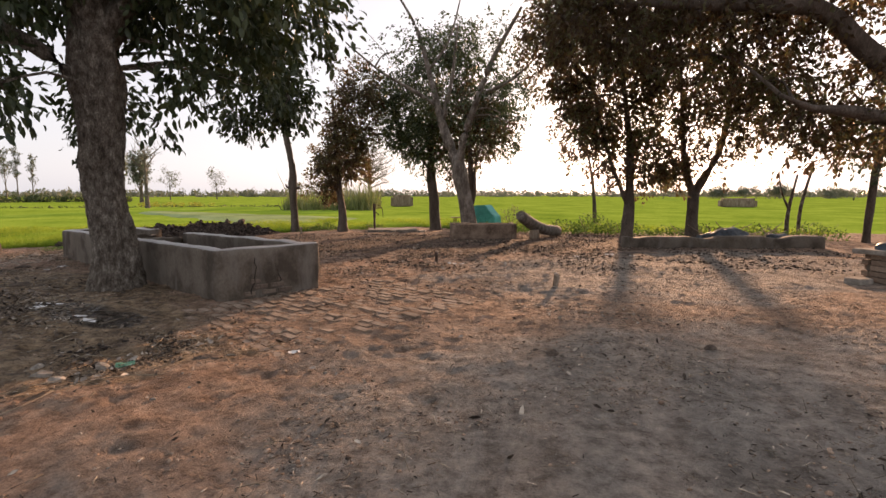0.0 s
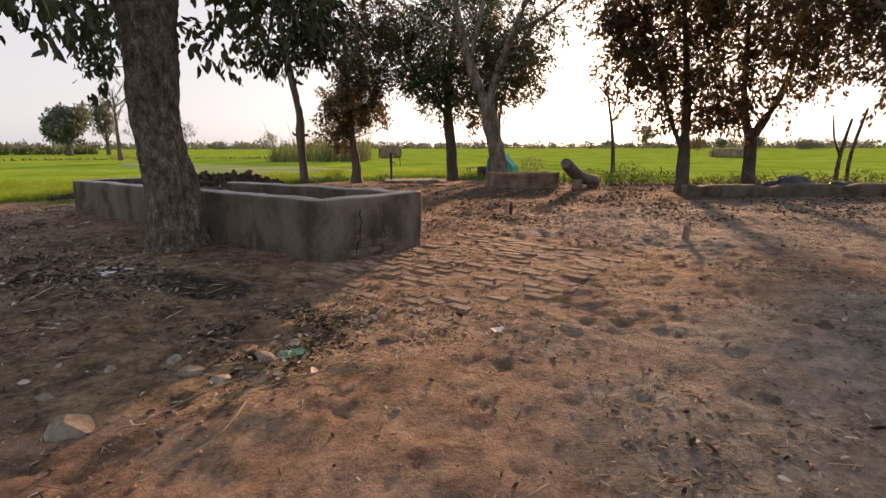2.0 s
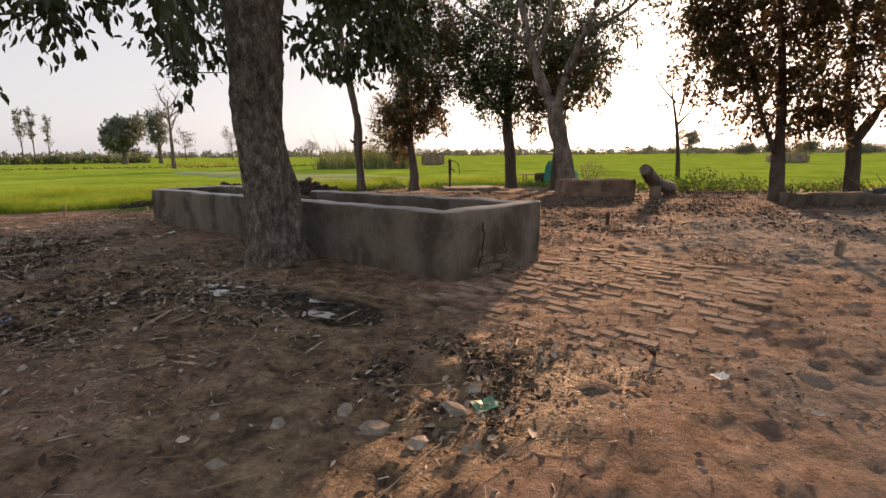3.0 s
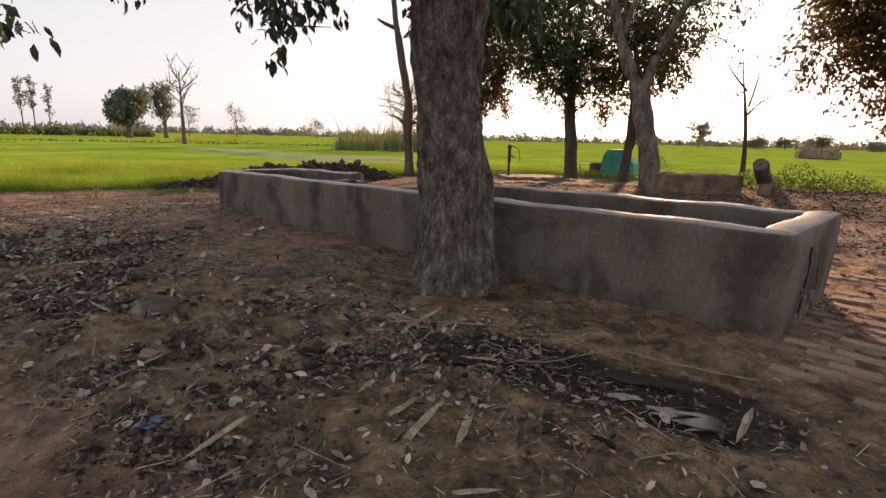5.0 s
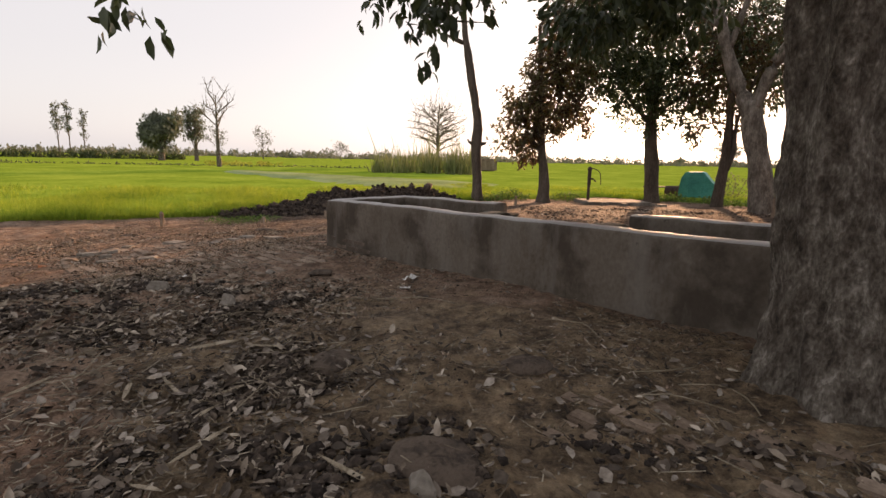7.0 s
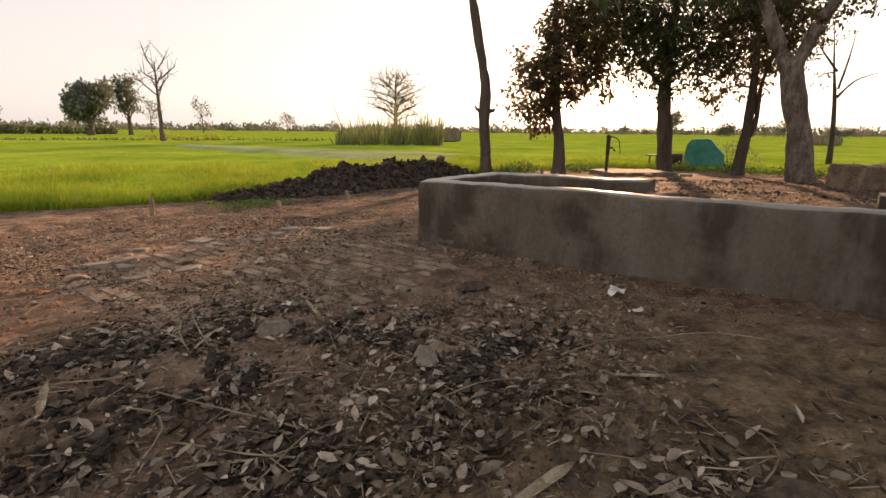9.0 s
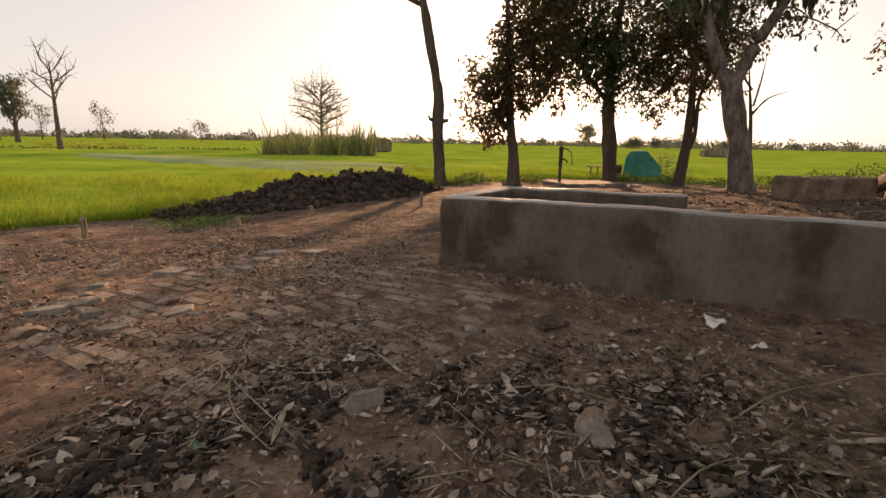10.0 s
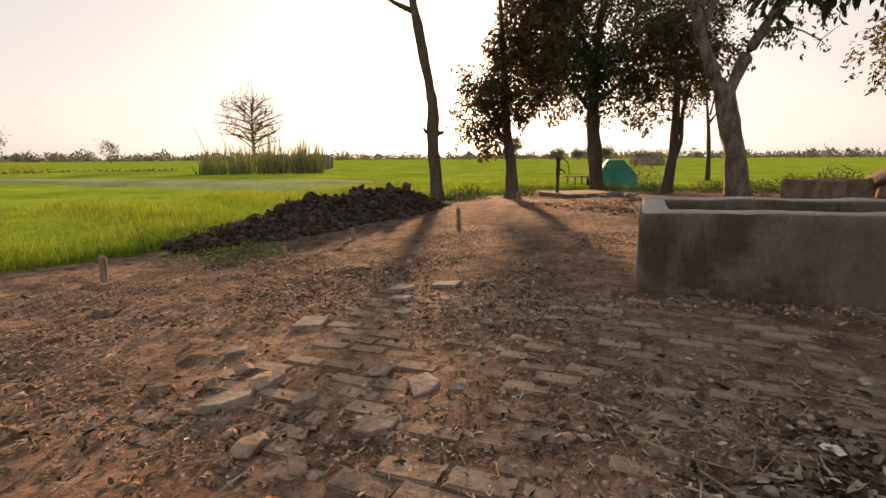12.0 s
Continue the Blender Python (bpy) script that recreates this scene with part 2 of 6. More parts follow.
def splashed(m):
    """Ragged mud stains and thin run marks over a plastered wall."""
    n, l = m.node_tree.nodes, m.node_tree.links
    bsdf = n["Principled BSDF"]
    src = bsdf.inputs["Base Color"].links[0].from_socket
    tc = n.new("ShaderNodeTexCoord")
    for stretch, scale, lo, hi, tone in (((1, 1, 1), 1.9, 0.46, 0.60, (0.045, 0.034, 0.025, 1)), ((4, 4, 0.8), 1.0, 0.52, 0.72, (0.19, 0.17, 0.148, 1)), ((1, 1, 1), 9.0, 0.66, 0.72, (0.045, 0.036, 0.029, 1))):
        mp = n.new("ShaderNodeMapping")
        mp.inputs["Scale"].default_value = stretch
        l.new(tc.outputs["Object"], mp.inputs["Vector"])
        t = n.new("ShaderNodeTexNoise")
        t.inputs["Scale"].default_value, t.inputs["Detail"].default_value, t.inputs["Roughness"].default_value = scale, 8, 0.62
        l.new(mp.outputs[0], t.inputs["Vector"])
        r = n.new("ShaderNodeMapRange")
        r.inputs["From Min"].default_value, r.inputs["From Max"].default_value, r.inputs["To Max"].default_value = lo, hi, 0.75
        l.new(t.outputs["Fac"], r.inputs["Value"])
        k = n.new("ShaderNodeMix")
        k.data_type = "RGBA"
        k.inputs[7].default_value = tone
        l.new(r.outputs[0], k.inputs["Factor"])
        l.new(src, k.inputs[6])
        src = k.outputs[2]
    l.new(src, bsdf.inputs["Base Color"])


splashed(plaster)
old_brick = mat("weathered_brick", [(0.13, 0.092, 0.066), (0.215, 0.157, 0.115), (0.31, 0.235, 0.178)], 9.0, 45.0, 0.95, 0.6, per_object=0.3)
grey_slab = mat("broken_cement", [(0.12, 0.102, 0.084), (0.20, 0.175, 0.145), (0.30, 0.265, 0.225)], 5.0, 35.0, 0.92, 0.6, per_object=0.2)
dung_mat = mat("dry_dung", [(0.02, 0.014, 0.011), (0.048, 0.035, 0.027), (0.11, 0.082, 0.062)], 9.0, 45.0, 0.95, 1.0, per_island=0.35, lo=0.34, hi=0.70, relief=0.04)
straw_mat = mat("old_straw", [(0.105, 0.08, 0.052), (0.21, 0.168, 0.115), (0.38, 0.32, 0.24)], 4.0, 20.0, 0.8, 0.0, per_island=0.55)
litter_mat = mat("dead_leaf", [(0.035, 0.025, 0.018), (0.085, 0.062, 0.044), (0.16, 0.125, 0.092), (0.27, 0.22, 0.17), (0.48, 0.41, 0.33)], 4.0, 30.0, 0.85, 0.0, per_island=0.8, lo=0.25, hi=0.9)
shred_mat = mat("trodden_husk", [(0.05, 0.037, 0.027), (0.11, 0.084, 0.064), (0.19, 0.155, 0.125), (0.36, 0.31, 0.26)], 9.0, 60.0, 0.8, 0.0, per_island=0.7, lo=0.25, hi=0.9)
crumb_mat = mat("earth_crumb", [(0.115, 0.075, 0.052), (0.230, 0.155, 0.109), (0.356, 0.259, 0.190)], 3.0, 40.0, 0.95, 0.0, per_island=0.5)
mud_plaster = mat("mud_plaster", [(0.09, 0.06, 0.042), (0.17, 0.12, 0.086), (0.26, 0.19, 0.14)], 3.0, 30.0, 0.95, 0.8, detail=10, lo=0.35, hi=0.68)
mustard = mat("mustard_bloom", [(0.20, 0.22, 0.03), (0.42, 0.38, 0.05), (0.60, 0.52, 0.08)], 0.8, 6.0, 0.8, 0.0, per_island=0.4)
plastic_green = mat("green_plastic", [(0.05, 0.14, 0.09), (0.08, 0.22, 0.14), (0.14, 0.30, 0.20)], 8.0, 40.0, 0.45, 0.2)
plastic_blue = mat("blue_plastic", [(0.03, 0.05, 0.12), (0.05, 0.08, 0.18), (0.10, 0.13, 0.25)], 8.0, 40.0, 0.45, 0.2)
plastic_orange = mat("orange_plastic", [(0.35, 0.10, 0.03), (0.50, 0.16, 0.05), (0.60, 0.24, 0.09)], 8.0, 40.0, 0.45, 0.2)
paper = mat("dirty_white_paper", [(0.45, 0.43, 0.40), (0.62, 0.60, 0.57), (0.74, 0.72, 0.69)], 9.0, 40.0, 0.8, 0.3)
wood = mat("grey_wood", [(0.11, 0.08, 0.055), (0.21, 0.16, 0.115), (0.32, 0.26, 0.20)], 5.0, 40.0, 0.9, 0.6, stretch=(1, 1, 0.2))
teal = mat("teal_sheet", [(0.03, 0.22, 0.20), (0.05, 0.33, 0.30), (0.09, 0.42, 0.38)], 2.0, 20.0, 0.6, 0.3)
iron = mat("rusty_iron", [(0.04, 0.03, 0.025), (0.08, 0.055, 0.045), (0.14, 0.10, 0.08)], 12.0, 60.0, 0.7, 0.3, metallic=0.5)
dark_tarp = mat("dark_plastic_sheet", [(0.02, 0.025, 0.03), (0.04, 0.05, 0.06), (0.09, 0.11, 0.13)], 3.0, 20.0, 0.55, 0.4)
weed = mat("weed_leaf", [(0.06, 0.12, 0.02), (0.11, 0.19, 0.035), (0.18, 0.27, 0.06)], 1.5, 9.0, 0.7, 0.0, per_island=0.4, translucent=0.3)

water = bpy.data.materials.new("muddy_water")
water.use_nodes = True
water.node_tree.nodes["Principled BSDF"].inputs["Base Color"].default_value = (0.03, 0.025, 0.02, 1)
water.node_tree.nodes["Principled BSDF"].inputs["Roughness"].default_value = 0.06


# ---- ground ----
def axis(lo, hi, step, far):
    inner = np.arange(lo, hi + step / 2, step)
    out = step * np.cumsum(1.17 ** np.arange(1, 90))
    out = out[out < far]
    return np.concatenate([(lo - out)[::-1], inner, hi + out])


def grid_faces(nx, ny):
    a = (np.arange(ny - 1)[:, None] * nx + np.arange(nx - 1)[None]).ravel()
    return np.stack([a, a + 1, a + nx + 1, a + nx], 1)


gx, gy = axis(-14, 8, 0.05, 2500), axis(-1, 17, 0.05, 2500)
GX, GY = np.meshgrid(gx, gy)
GZ = ground_z(GX, GY)
near = smooth(40, 15, np.hypot(GX + 3, GY - 9))
lump = np.zeros_like(GZ)
for amp, f in ((0.010, 2.3), (0.008, 5.1), (0.006, 9.7), (0.004, 17.0)):
    for k in range(3):
        ang = rng.uniform(0, 6.28)
        lump += amp * np.sin(f * (GX * math.cos(ang) + GY * math.sin(ang)) + rng.uniform(0, 6.28) + 1.5 * np.sin(0.9 * f * (GY * math.cos(ang) - GX * math.sin(ang))))
rough_zone = 0.45 + 0.9 * np.exp(-(((GX + 6) / 4.5) ** 2 + ((GY - 5.5) / 3.0) ** 2))
paved_u = (GX + 2.66) * -0.754 + (GY - 5.82) * 0.657
paved_v = (GX + 2.66) * 0.657 + (GY - 5.82) * 0.754
calm = np.maximum(0.6 * smooth(-2.3, -1.9, paved_u) * smooth(0.1, -0.1, paved_u) * smooth(-0.7, -0.3, paved_v) * smooth(2.8, 2.4, paved_v), smooth(6.0, 6.4, paved_u) * smooth(9.3, 8.9, paved_u) * smooth(-2.7, -2.3, paved_v))
for qx, qy, qr in ((-3.45, 5.2, 0.5), (-4.6, 5.6, 0.45), (-3.1, 4.75, 0.4), (-4.1, 5.5, 0.3)):
    calm = np.maximum(calm, smooth(qr, qr * 0.6, np.hypot(GX - qx, GY - qy)))
near = near * (1 - 0.85 * calm)


def lattice(x, y, size, seed):
    """Smooth random relief, -1 to 1, with lumps about size metres across."""
    table = np.random.default_rng(seed).uniform(-1, 1, (256, 256))
    u, v = x / size, y / size
    i, j = np.floor(u).astype(int), np.floor(v).astype(int)
    a, b = u - i, v - j
    a, b = a * a * (3 - 2 * a), b * b * (3 - 2 * b)
    g = lambda p, q: table[p % 256, q % 256]
    return (g(i, j) * (1 - a) + g(i + 1, j) * a) * (1 - b) + (g(i, j + 1) * (1 - a) + g(i + 1, j + 1) * a) * b


def litter_band(x, y):
    """How thickly the litter lies: a band between the walked line and the trough."""
    ax, ay, bx, by = -2.6, 3.9, -8.6, 7.4
    k = np.clip(((x - ax) * (bx - ax) + (y - ay) * (by - ay)) / ((bx - ax) ** 2 + (by - ay) ** 2), 0, 1)
    d = np.hypot(x - ax - k * (bx - ax), y - ay - k * (by - ay))
    return np.exp(-(d / (0.42 + 0.5 * smooth(0.12, 0.4, k))) ** 2) * (1 - 0.65 * smooth(0.1, 0.2, k) * smooth(0.36, 0.26, k))


clods = 0.5 * lattice(GX, GY, 0.34, 1) + 0.32 * lattice(GX + 0.7 * GY, GY, 0.17, 2) + 0.26 * lattice(GX, GY - 0.4 * GX, 0.09, 3)
GZ = GZ + near * (lump * 0.6 * rough_zone + clods * (0.016 + 0.034 * litter_band(GX, GY)) + rng.normal(0, 0.003, GZ.shape))
hoof_rng = np.random.default_rng(21)
for hx, hy, hr, hn in ((-1.0, 6.4, 1.9, 520), (-5.2, 6.6, 2.2, 420), (-8.6, 9.0, 1.8, 260), (1.2, 8.6, 2.4, 420), (-10.5, 12.2, 1.8, 260), (-2.2, 3.6, 1.6, 160)):
    for k in range(hn):
        px, py = hoof_rng.normal(hx, hr), hoof_rng.normal(hy, hr * 0.8)
        r, deep = hoof_rng.uniform(0.05, 0.07), hoof_rng.uniform(0.005, 0.016)
        ix, iy = np.searchsorted(gx, (px - 0.25, px + 0.25)), np.searchsorted(gy, (py - 0.25, py + 0.25))
        sl = (slice(*iy), slice(*ix))
        d2 = ((GX[sl] - px) ** 2 + (GY[sl] - py) ** 2) / r ** 2
        GZ[sl] += near[sl] * deep * (1.1 * np.exp(-((np.sqrt(d2) - 1.5) / 0.5) ** 2) * 0.5 - np.exp(-d2 ** 2))


def yard_z(x, y):
    """The height of the finished ground sheet at places in the yard."""
    x, y = np.asarray(x, float), np.asarray(y, float)
    i = np.clip(np.searchsorted(gx, x) - 1, 0, len(gx) - 2)
    j = np.clip(np.searchsorted(gy, y) - 1, 0, len(gy) - 2)
    a, b = (x - gx[i]) / (gx[i + 1] - gx[i]), (y - gy[j]) / (gy[j + 1] - gy[j])
    return (GZ[j, i] * (1 - a) + GZ[j, i + 1] * a) * (1 - b) + (GZ[j + 1, i] * (1 - a) + GZ[j + 1, i + 1] * a) * b


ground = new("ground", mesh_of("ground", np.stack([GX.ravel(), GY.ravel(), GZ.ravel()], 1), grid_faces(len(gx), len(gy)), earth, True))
tagged(ground, "trodden brown farmyard earth with dust, dung and straw", "ground", kind="structure")


# ---- fields ----
EDGE_X = [-400, -60, -14.2, -11.8, -9.0, -6.2, -4.0, -1.0, 1.5, 4.5, 11, 40, 400]
EDGE_Y = [-60, 2, 13.4, 14.7, 17.6, 19.9, 21.3, 23.2, 21.5, 19.0, 15.2, 8, -80]


def field_edge(x):
    return np.interp(x, EDGE_X, EDGE_Y)


def crop_sheet(name, x0, x1, depth0, depth1, z, material, label, step=0.35):
    """A crop's top seen as one uneven sheet that follows the yard's edge."""
    xs = np.concatenate([[-1600, -900, -500, -300, -180, -110], np.arange(-70, 70, step * 2.2), [110, 180, 300, 500, 900, 1600]])
    xs = xs[(xs >= x0) & (xs <= x1)]
    d = np.concatenate([[0, 0.12], 0.3 * np.cumsum(1.06 ** np.arange(0, 110))])
    d = d[d < depth1 - depth0]
    d = np.append(d, depth1 - depth0)
    X, D = np.meshgrid(xs, d)
    Y = field_edge(X) + depth0 + D
    Z = z * smooth(-0.05, 0.5, D) - 0.26 + 0.03 * np.sin(1.3 * X + 2 * np.sin(0.7 * Y)) * np.sin(1.1 * Y) * (D > 0.2) + rng.normal(0, 0.015, X.shape)
    Z = np.where(D < 0.05, -0.32, Z)
    ob = new(name, mesh_of(name, np.stack([X.ravel(), Y.ravel(), Z.ravel()], 1), grid_faces(len(xs), len(d)), material, True))
    return tagged(ob, label, "crop field", kind="stuff")


crop_sheet("wheat_field", -1600, 1600, 0.3, 1700, 0.17, crop, "bright green field of young wheat reaching the horizon")


# ---- scattering ----
def turned(n, tilt, spread=math.pi):
    """n random rotations: any heading, tipped by up to tilt radians."""
    a, b, c = rng.uniform(-spread, spread, n), rng.normal(0, tilt, n), rng.normal(0, tilt, n)
    ca, sa, cb, sb, cc, sc = np.cos(a), np.sin(a), np.cos(b), np.sin(b), np.cos(c), np.sin(c)
    rz_ = np.zeros((n, 3, 3)); rx_ = np.zeros((n, 3, 3)); ry_ = np.zeros((n, 3, 3))
    rz_[:, 0, 0], rz_[:, 0, 1], rz_[:, 1, 0], rz_[:, 1, 1], rz_[:, 2, 2] = ca, -sa, sa, ca, 1
    rx_[:, 0, 0], rx_[:, 1, 1], rx_[:, 1, 2], rx_[:, 2, 1], rx_[:, 2, 2] = 1, cb, -sb, sb, cb
    ry_[:, 1, 1], ry_[:, 0, 0], ry_[:, 0, 2], ry_[:, 2, 0], ry_[:, 2, 2] = 1, cc, sc, -sc, cc
    return rz_ @ rx_ @ ry_


def scatter_mesh(name, verts, faces, places, rots, sizes, material, smooth_faces=False):
    """One mesh of many copies of a small shape."""
    v, n, k = np.asarray(verts, float), len(places), len(verts)
    sizes = np.asarray(sizes, float)
    sizes = np.repeat(sizes[:, None], 3, 1) if sizes.ndim == 1 else sizes
    out = np.einsum("nij,nkj->nki", rots, v[None] * sizes[:, None, :]) + np.asarray(places)[:, None, :]
    counts = [len(f) for f in faces]
    flat = np.concatenate([np.asarray(f) for f in faces])
    loops = (flat[None] + k * np.arange(n)[:, None]).ravel()
    me = bpy.data.meshes.new(name)
    me.vertices.add(n * k)
    me.vertices.foreach_set("co", out.ravel())
    me.loops.add(len(loops))
    me.loops.foreach_set("vertex_index", loops.astype(np.int32))
    totals = np.tile(counts, n).astype(np.int32)
    starts = np.concatenate([[0], np.cumsum(totals)[:-1]]).astype(np.int32)
    me.polygons.add(len(totals))
    me.polygons.foreach_set("loop_start", starts)
    me.polygons.foreach_set("loop_total", totals)
    if smooth_faces:
        me.polygons.foreach_set("use_smooth", np.ones(len(totals), bool))
    me.materials.append(material)
    me.update(calc_edges=True)
    return me


LEAF_V = [(0, 0, 0), (-0.22, 0.35, 0.07), (0, 0.4, 0), (0.22, 0.35, 0.07), (-0.17, 0.75, 0.02), (0, 0.8, -0.06), (0.17, 0.75, 0.02), (0, 1.05, -0.16)]
LEAF_F = [(0, 2, 1), (0, 3, 2), (1, 2, 5, 4), (2, 3, 6, 5), (4, 5, 7), (5, 6, 7)]
LEAF2_V = [(0, 0, 0), (-0.24, 0.5, 0.06), (0.24, 0.5, 0.06), (0, 1.0, -0.1)]
LEAF2_F = [(0, 2, 1), (1, 2, 3)]


def tube(bm, pts, sides=10, knobs=0.0, seed=0, step=0.22):
    """A tapering limb through (x, y, z, radius) stations, closed at the tip."""
    pts = [Vector(p) for p in pts]
    dense = []
    for i in range(len(pts) - 1):
        p0, p1, p2, p3 = pts[max(0, i - 1)], pts[i], pts[i + 1], pts[min(len(pts) - 1, i + 2)]
        steps = max(2, min(40, int((p2.xyz - p1.xyz).length / step)))
        for j in range(steps):
            t = j / steps
            dense.append(0.5 * (2 * p1 + (p2 - p0) * t + (2 * p0 - 5 * p1 + 4 * p2 - p3) * t * t + (3 * p1 - p0 - 3 * p2 + p3) * t ** 3))
    dense.append(pts[-1])
    rings = []
    for i, p in enumerate(dense):
        d = (dense[min(i + 1, len(dense) - 1)].xyz - dense[max(i - 1, 0)].xyz).normalized()
        a = d.orthogonal().normalized() if abs(d.z) < 0.9 else d.cross(Vector((0, 1, 0))).normalized()
        b = d.cross(a)
        ring = []
        for s in range(sides):
            w = 2 * math.pi * s / sides
            q = a * math.cos(w) + b * math.sin(w)
            r = p.w * (1 + knobs * noise.noise(Vector((q.x * 1.6 + seed, q.y * 1.6, p.z * 1.3))) + 0.4 * knobs * noise.noise(Vector((q.x * 5 + seed, q.y * 5, p.z * 5)))
                       + (0.22 * knobs * abs(noise.noise(Vector((q.x * 11 + seed, q.y * 11, p.z * 9)))) + 0.16 * knobs * noise.noise(Vector((q.x * 22, q.y * 22 + seed, p.z * 20))) if step < 0.1 else 0))
            ring.append(bm.verts.new(p.xyz + q * max(r, 0.003)))
        rings.append(ring)
    for r0, r1 in zip(rings, rings[1:]):
        for s in range(sides):
            bm.faces.new((r0[s], r0[(s + 1) % sides], r1[(s + 1) % sides], r1[s]))
    bm.faces.new(rings[-1])
    bm.faces.new(rings[0][::-1])
    return [d.to_3d() for d in dense]


def crown_leaves(blobs, per_m3, size, fine=True, droop=0.35, material=None, gap=0.5):
    """Leaves on many small sprigs inside rough ellipsoids, uneven and with gaps. Returns a mesh."""
    places, dirs = [], []
    for (x, y, z, r, *dens) in blobs:
        k = dens[0] if dens else 1.0
        n_sprig = max(3, int(per_m3 * k * r ** 2.3 * 34))
        u = rng.normal(0, 1, (n_sprig, 3))
        u /= np.linalg.norm(u, axis=1)[:, None]
        rad = r * (rng.uniform(0.05, 1.12, n_sprig) ** 0.55)
        c = np.array([x, y, z]) + u * rad[:, None] * np.array([1.0, 1.0, 0.85])
        if r > 0.3:
            keep = np.array([noise.noise(Vector(q) * (1.1 / max(0.5, r * 0.6))) > -0.28 * gap and noise.noise(Vector(q) * 2.6) > -0.34 * gap for q in c])
        else:
            keep = np.ones(len(c), bool)
        c, u = c[keep], u[keep]
        per = 9
        out = u + rng.normal(0, 0.5, u.shape) - np.array([0, 0, droop])
        out /= np.linalg.norm(out, axis=1)[:, None]
        reach = np.linspace(0, 1, per)[None, :, None] * size * 2.6
        pl = c[:, None, :] + out[:, None, :] * reach + rng.normal(0, size * 0.35, (len(c), per, 3))
        dr = out[:, None, :] * 0.7 + rng.normal(0, 0.55, (len(c), per, 3)) - np.array([0, 0, droop])
        places.append(pl.reshape(-1, 3))
        dirs.append(dr.reshape(-1, 3))
    places, dirs = np.concatenate(places), np.concatenate(dirs)
    dirs /= np.linalg.norm(dirs, axis=1)[:, None]
    side = np.cross(dirs, rng.normal(0, 1, dirs.shape) + np.array([0, 0, 1.2]))
    side /= np.linalg.norm(side, axis=1)[:, None] + 1e-9
    up = np.cross(side, dirs)
    rots = np.stack([side, dirs, up], 2)
    sizes = size * rng.uniform(0.65, 1.3, len(places))
    return scatter_mesh("leaves", LEAF_V if fine else LEAF2_V, LEAF_F if fine else LEAF2_F, places, rots, sizes, material or leaf_dark)


def twigs_to(bm, trunk_pts, blobs, r=0.02, every=1):
    """Thin limbs from the nearest point of the wood into each clump."""
    for i, b in enumerate(blobs):
        c = Vector(b[:3])
        lower = [p for p in trunk_pts if p.z < c.z + 0.3] or trunk_pts
        p = min(lower, key=lambda q: (q - c).length)
        close = min(trunk_pts, key=lambda q: (q - c).length)
        if (close - c).length < 0.5 * (p - c).length:
            p = close
        mid = p.lerp(c, 0.5) + Vector((0, 0, 0.12 * (c - p).length))
        if (c - p).length > 0.15:
            tube(bm, [(*p, r * (1.2 + b[3])), (*mid, r * (0.8 + 0.6 * b[3])), (*c, r * 0.7)], 6, 0.2, i)
            for k in range(4):
                e = c + Vector(rng.normal(0, 0.55 * b[3], 3).tolist())
                tube(bm, [(*c, r * 0.7), (*c.lerp(e, 0.6), r * 0.45), (*e, r * 0.2)], 4)


def tree(name, label, woods, blobs, per_m3, size, bark_mat, fine=True, droop=0.35, knobs=0.25, leaf_mat=None, twig=0.02, sides=12, gap=0.5, step=0.22):
    """woods: the trunk first, then the limbs, each as stations (x, y, z, radius)."""
    base = woods[0][0]
    root = thing(name, (0, 0, 0), 0, label, "tree")
    bm = bmesh.new()
    pts = tube(bm, woods[0], sides, knobs, base[0], step)
    part("trunk", bm, bark_mat, root, smooth_faces=True)
    for i, w in enumerate(woods[1:]):
        bm = bmesh.new()
        pts += tube(bm, w, 9, knobs, i + 3.1)
        part("limb", bm, bark_mat, root, smooth_faces=True)
    if blobs:
        bm = bmesh.new()
        twigs_to(bm, pts, blobs, twig)
        tagged(part("spray", bm, bark_mat, root), kind="stuff")
        part("crown", crown_leaves(blobs, per_m3, size, fine, droop, leaf_mat, gap), None, root, "uneven crown of dark green leaves")
    return root


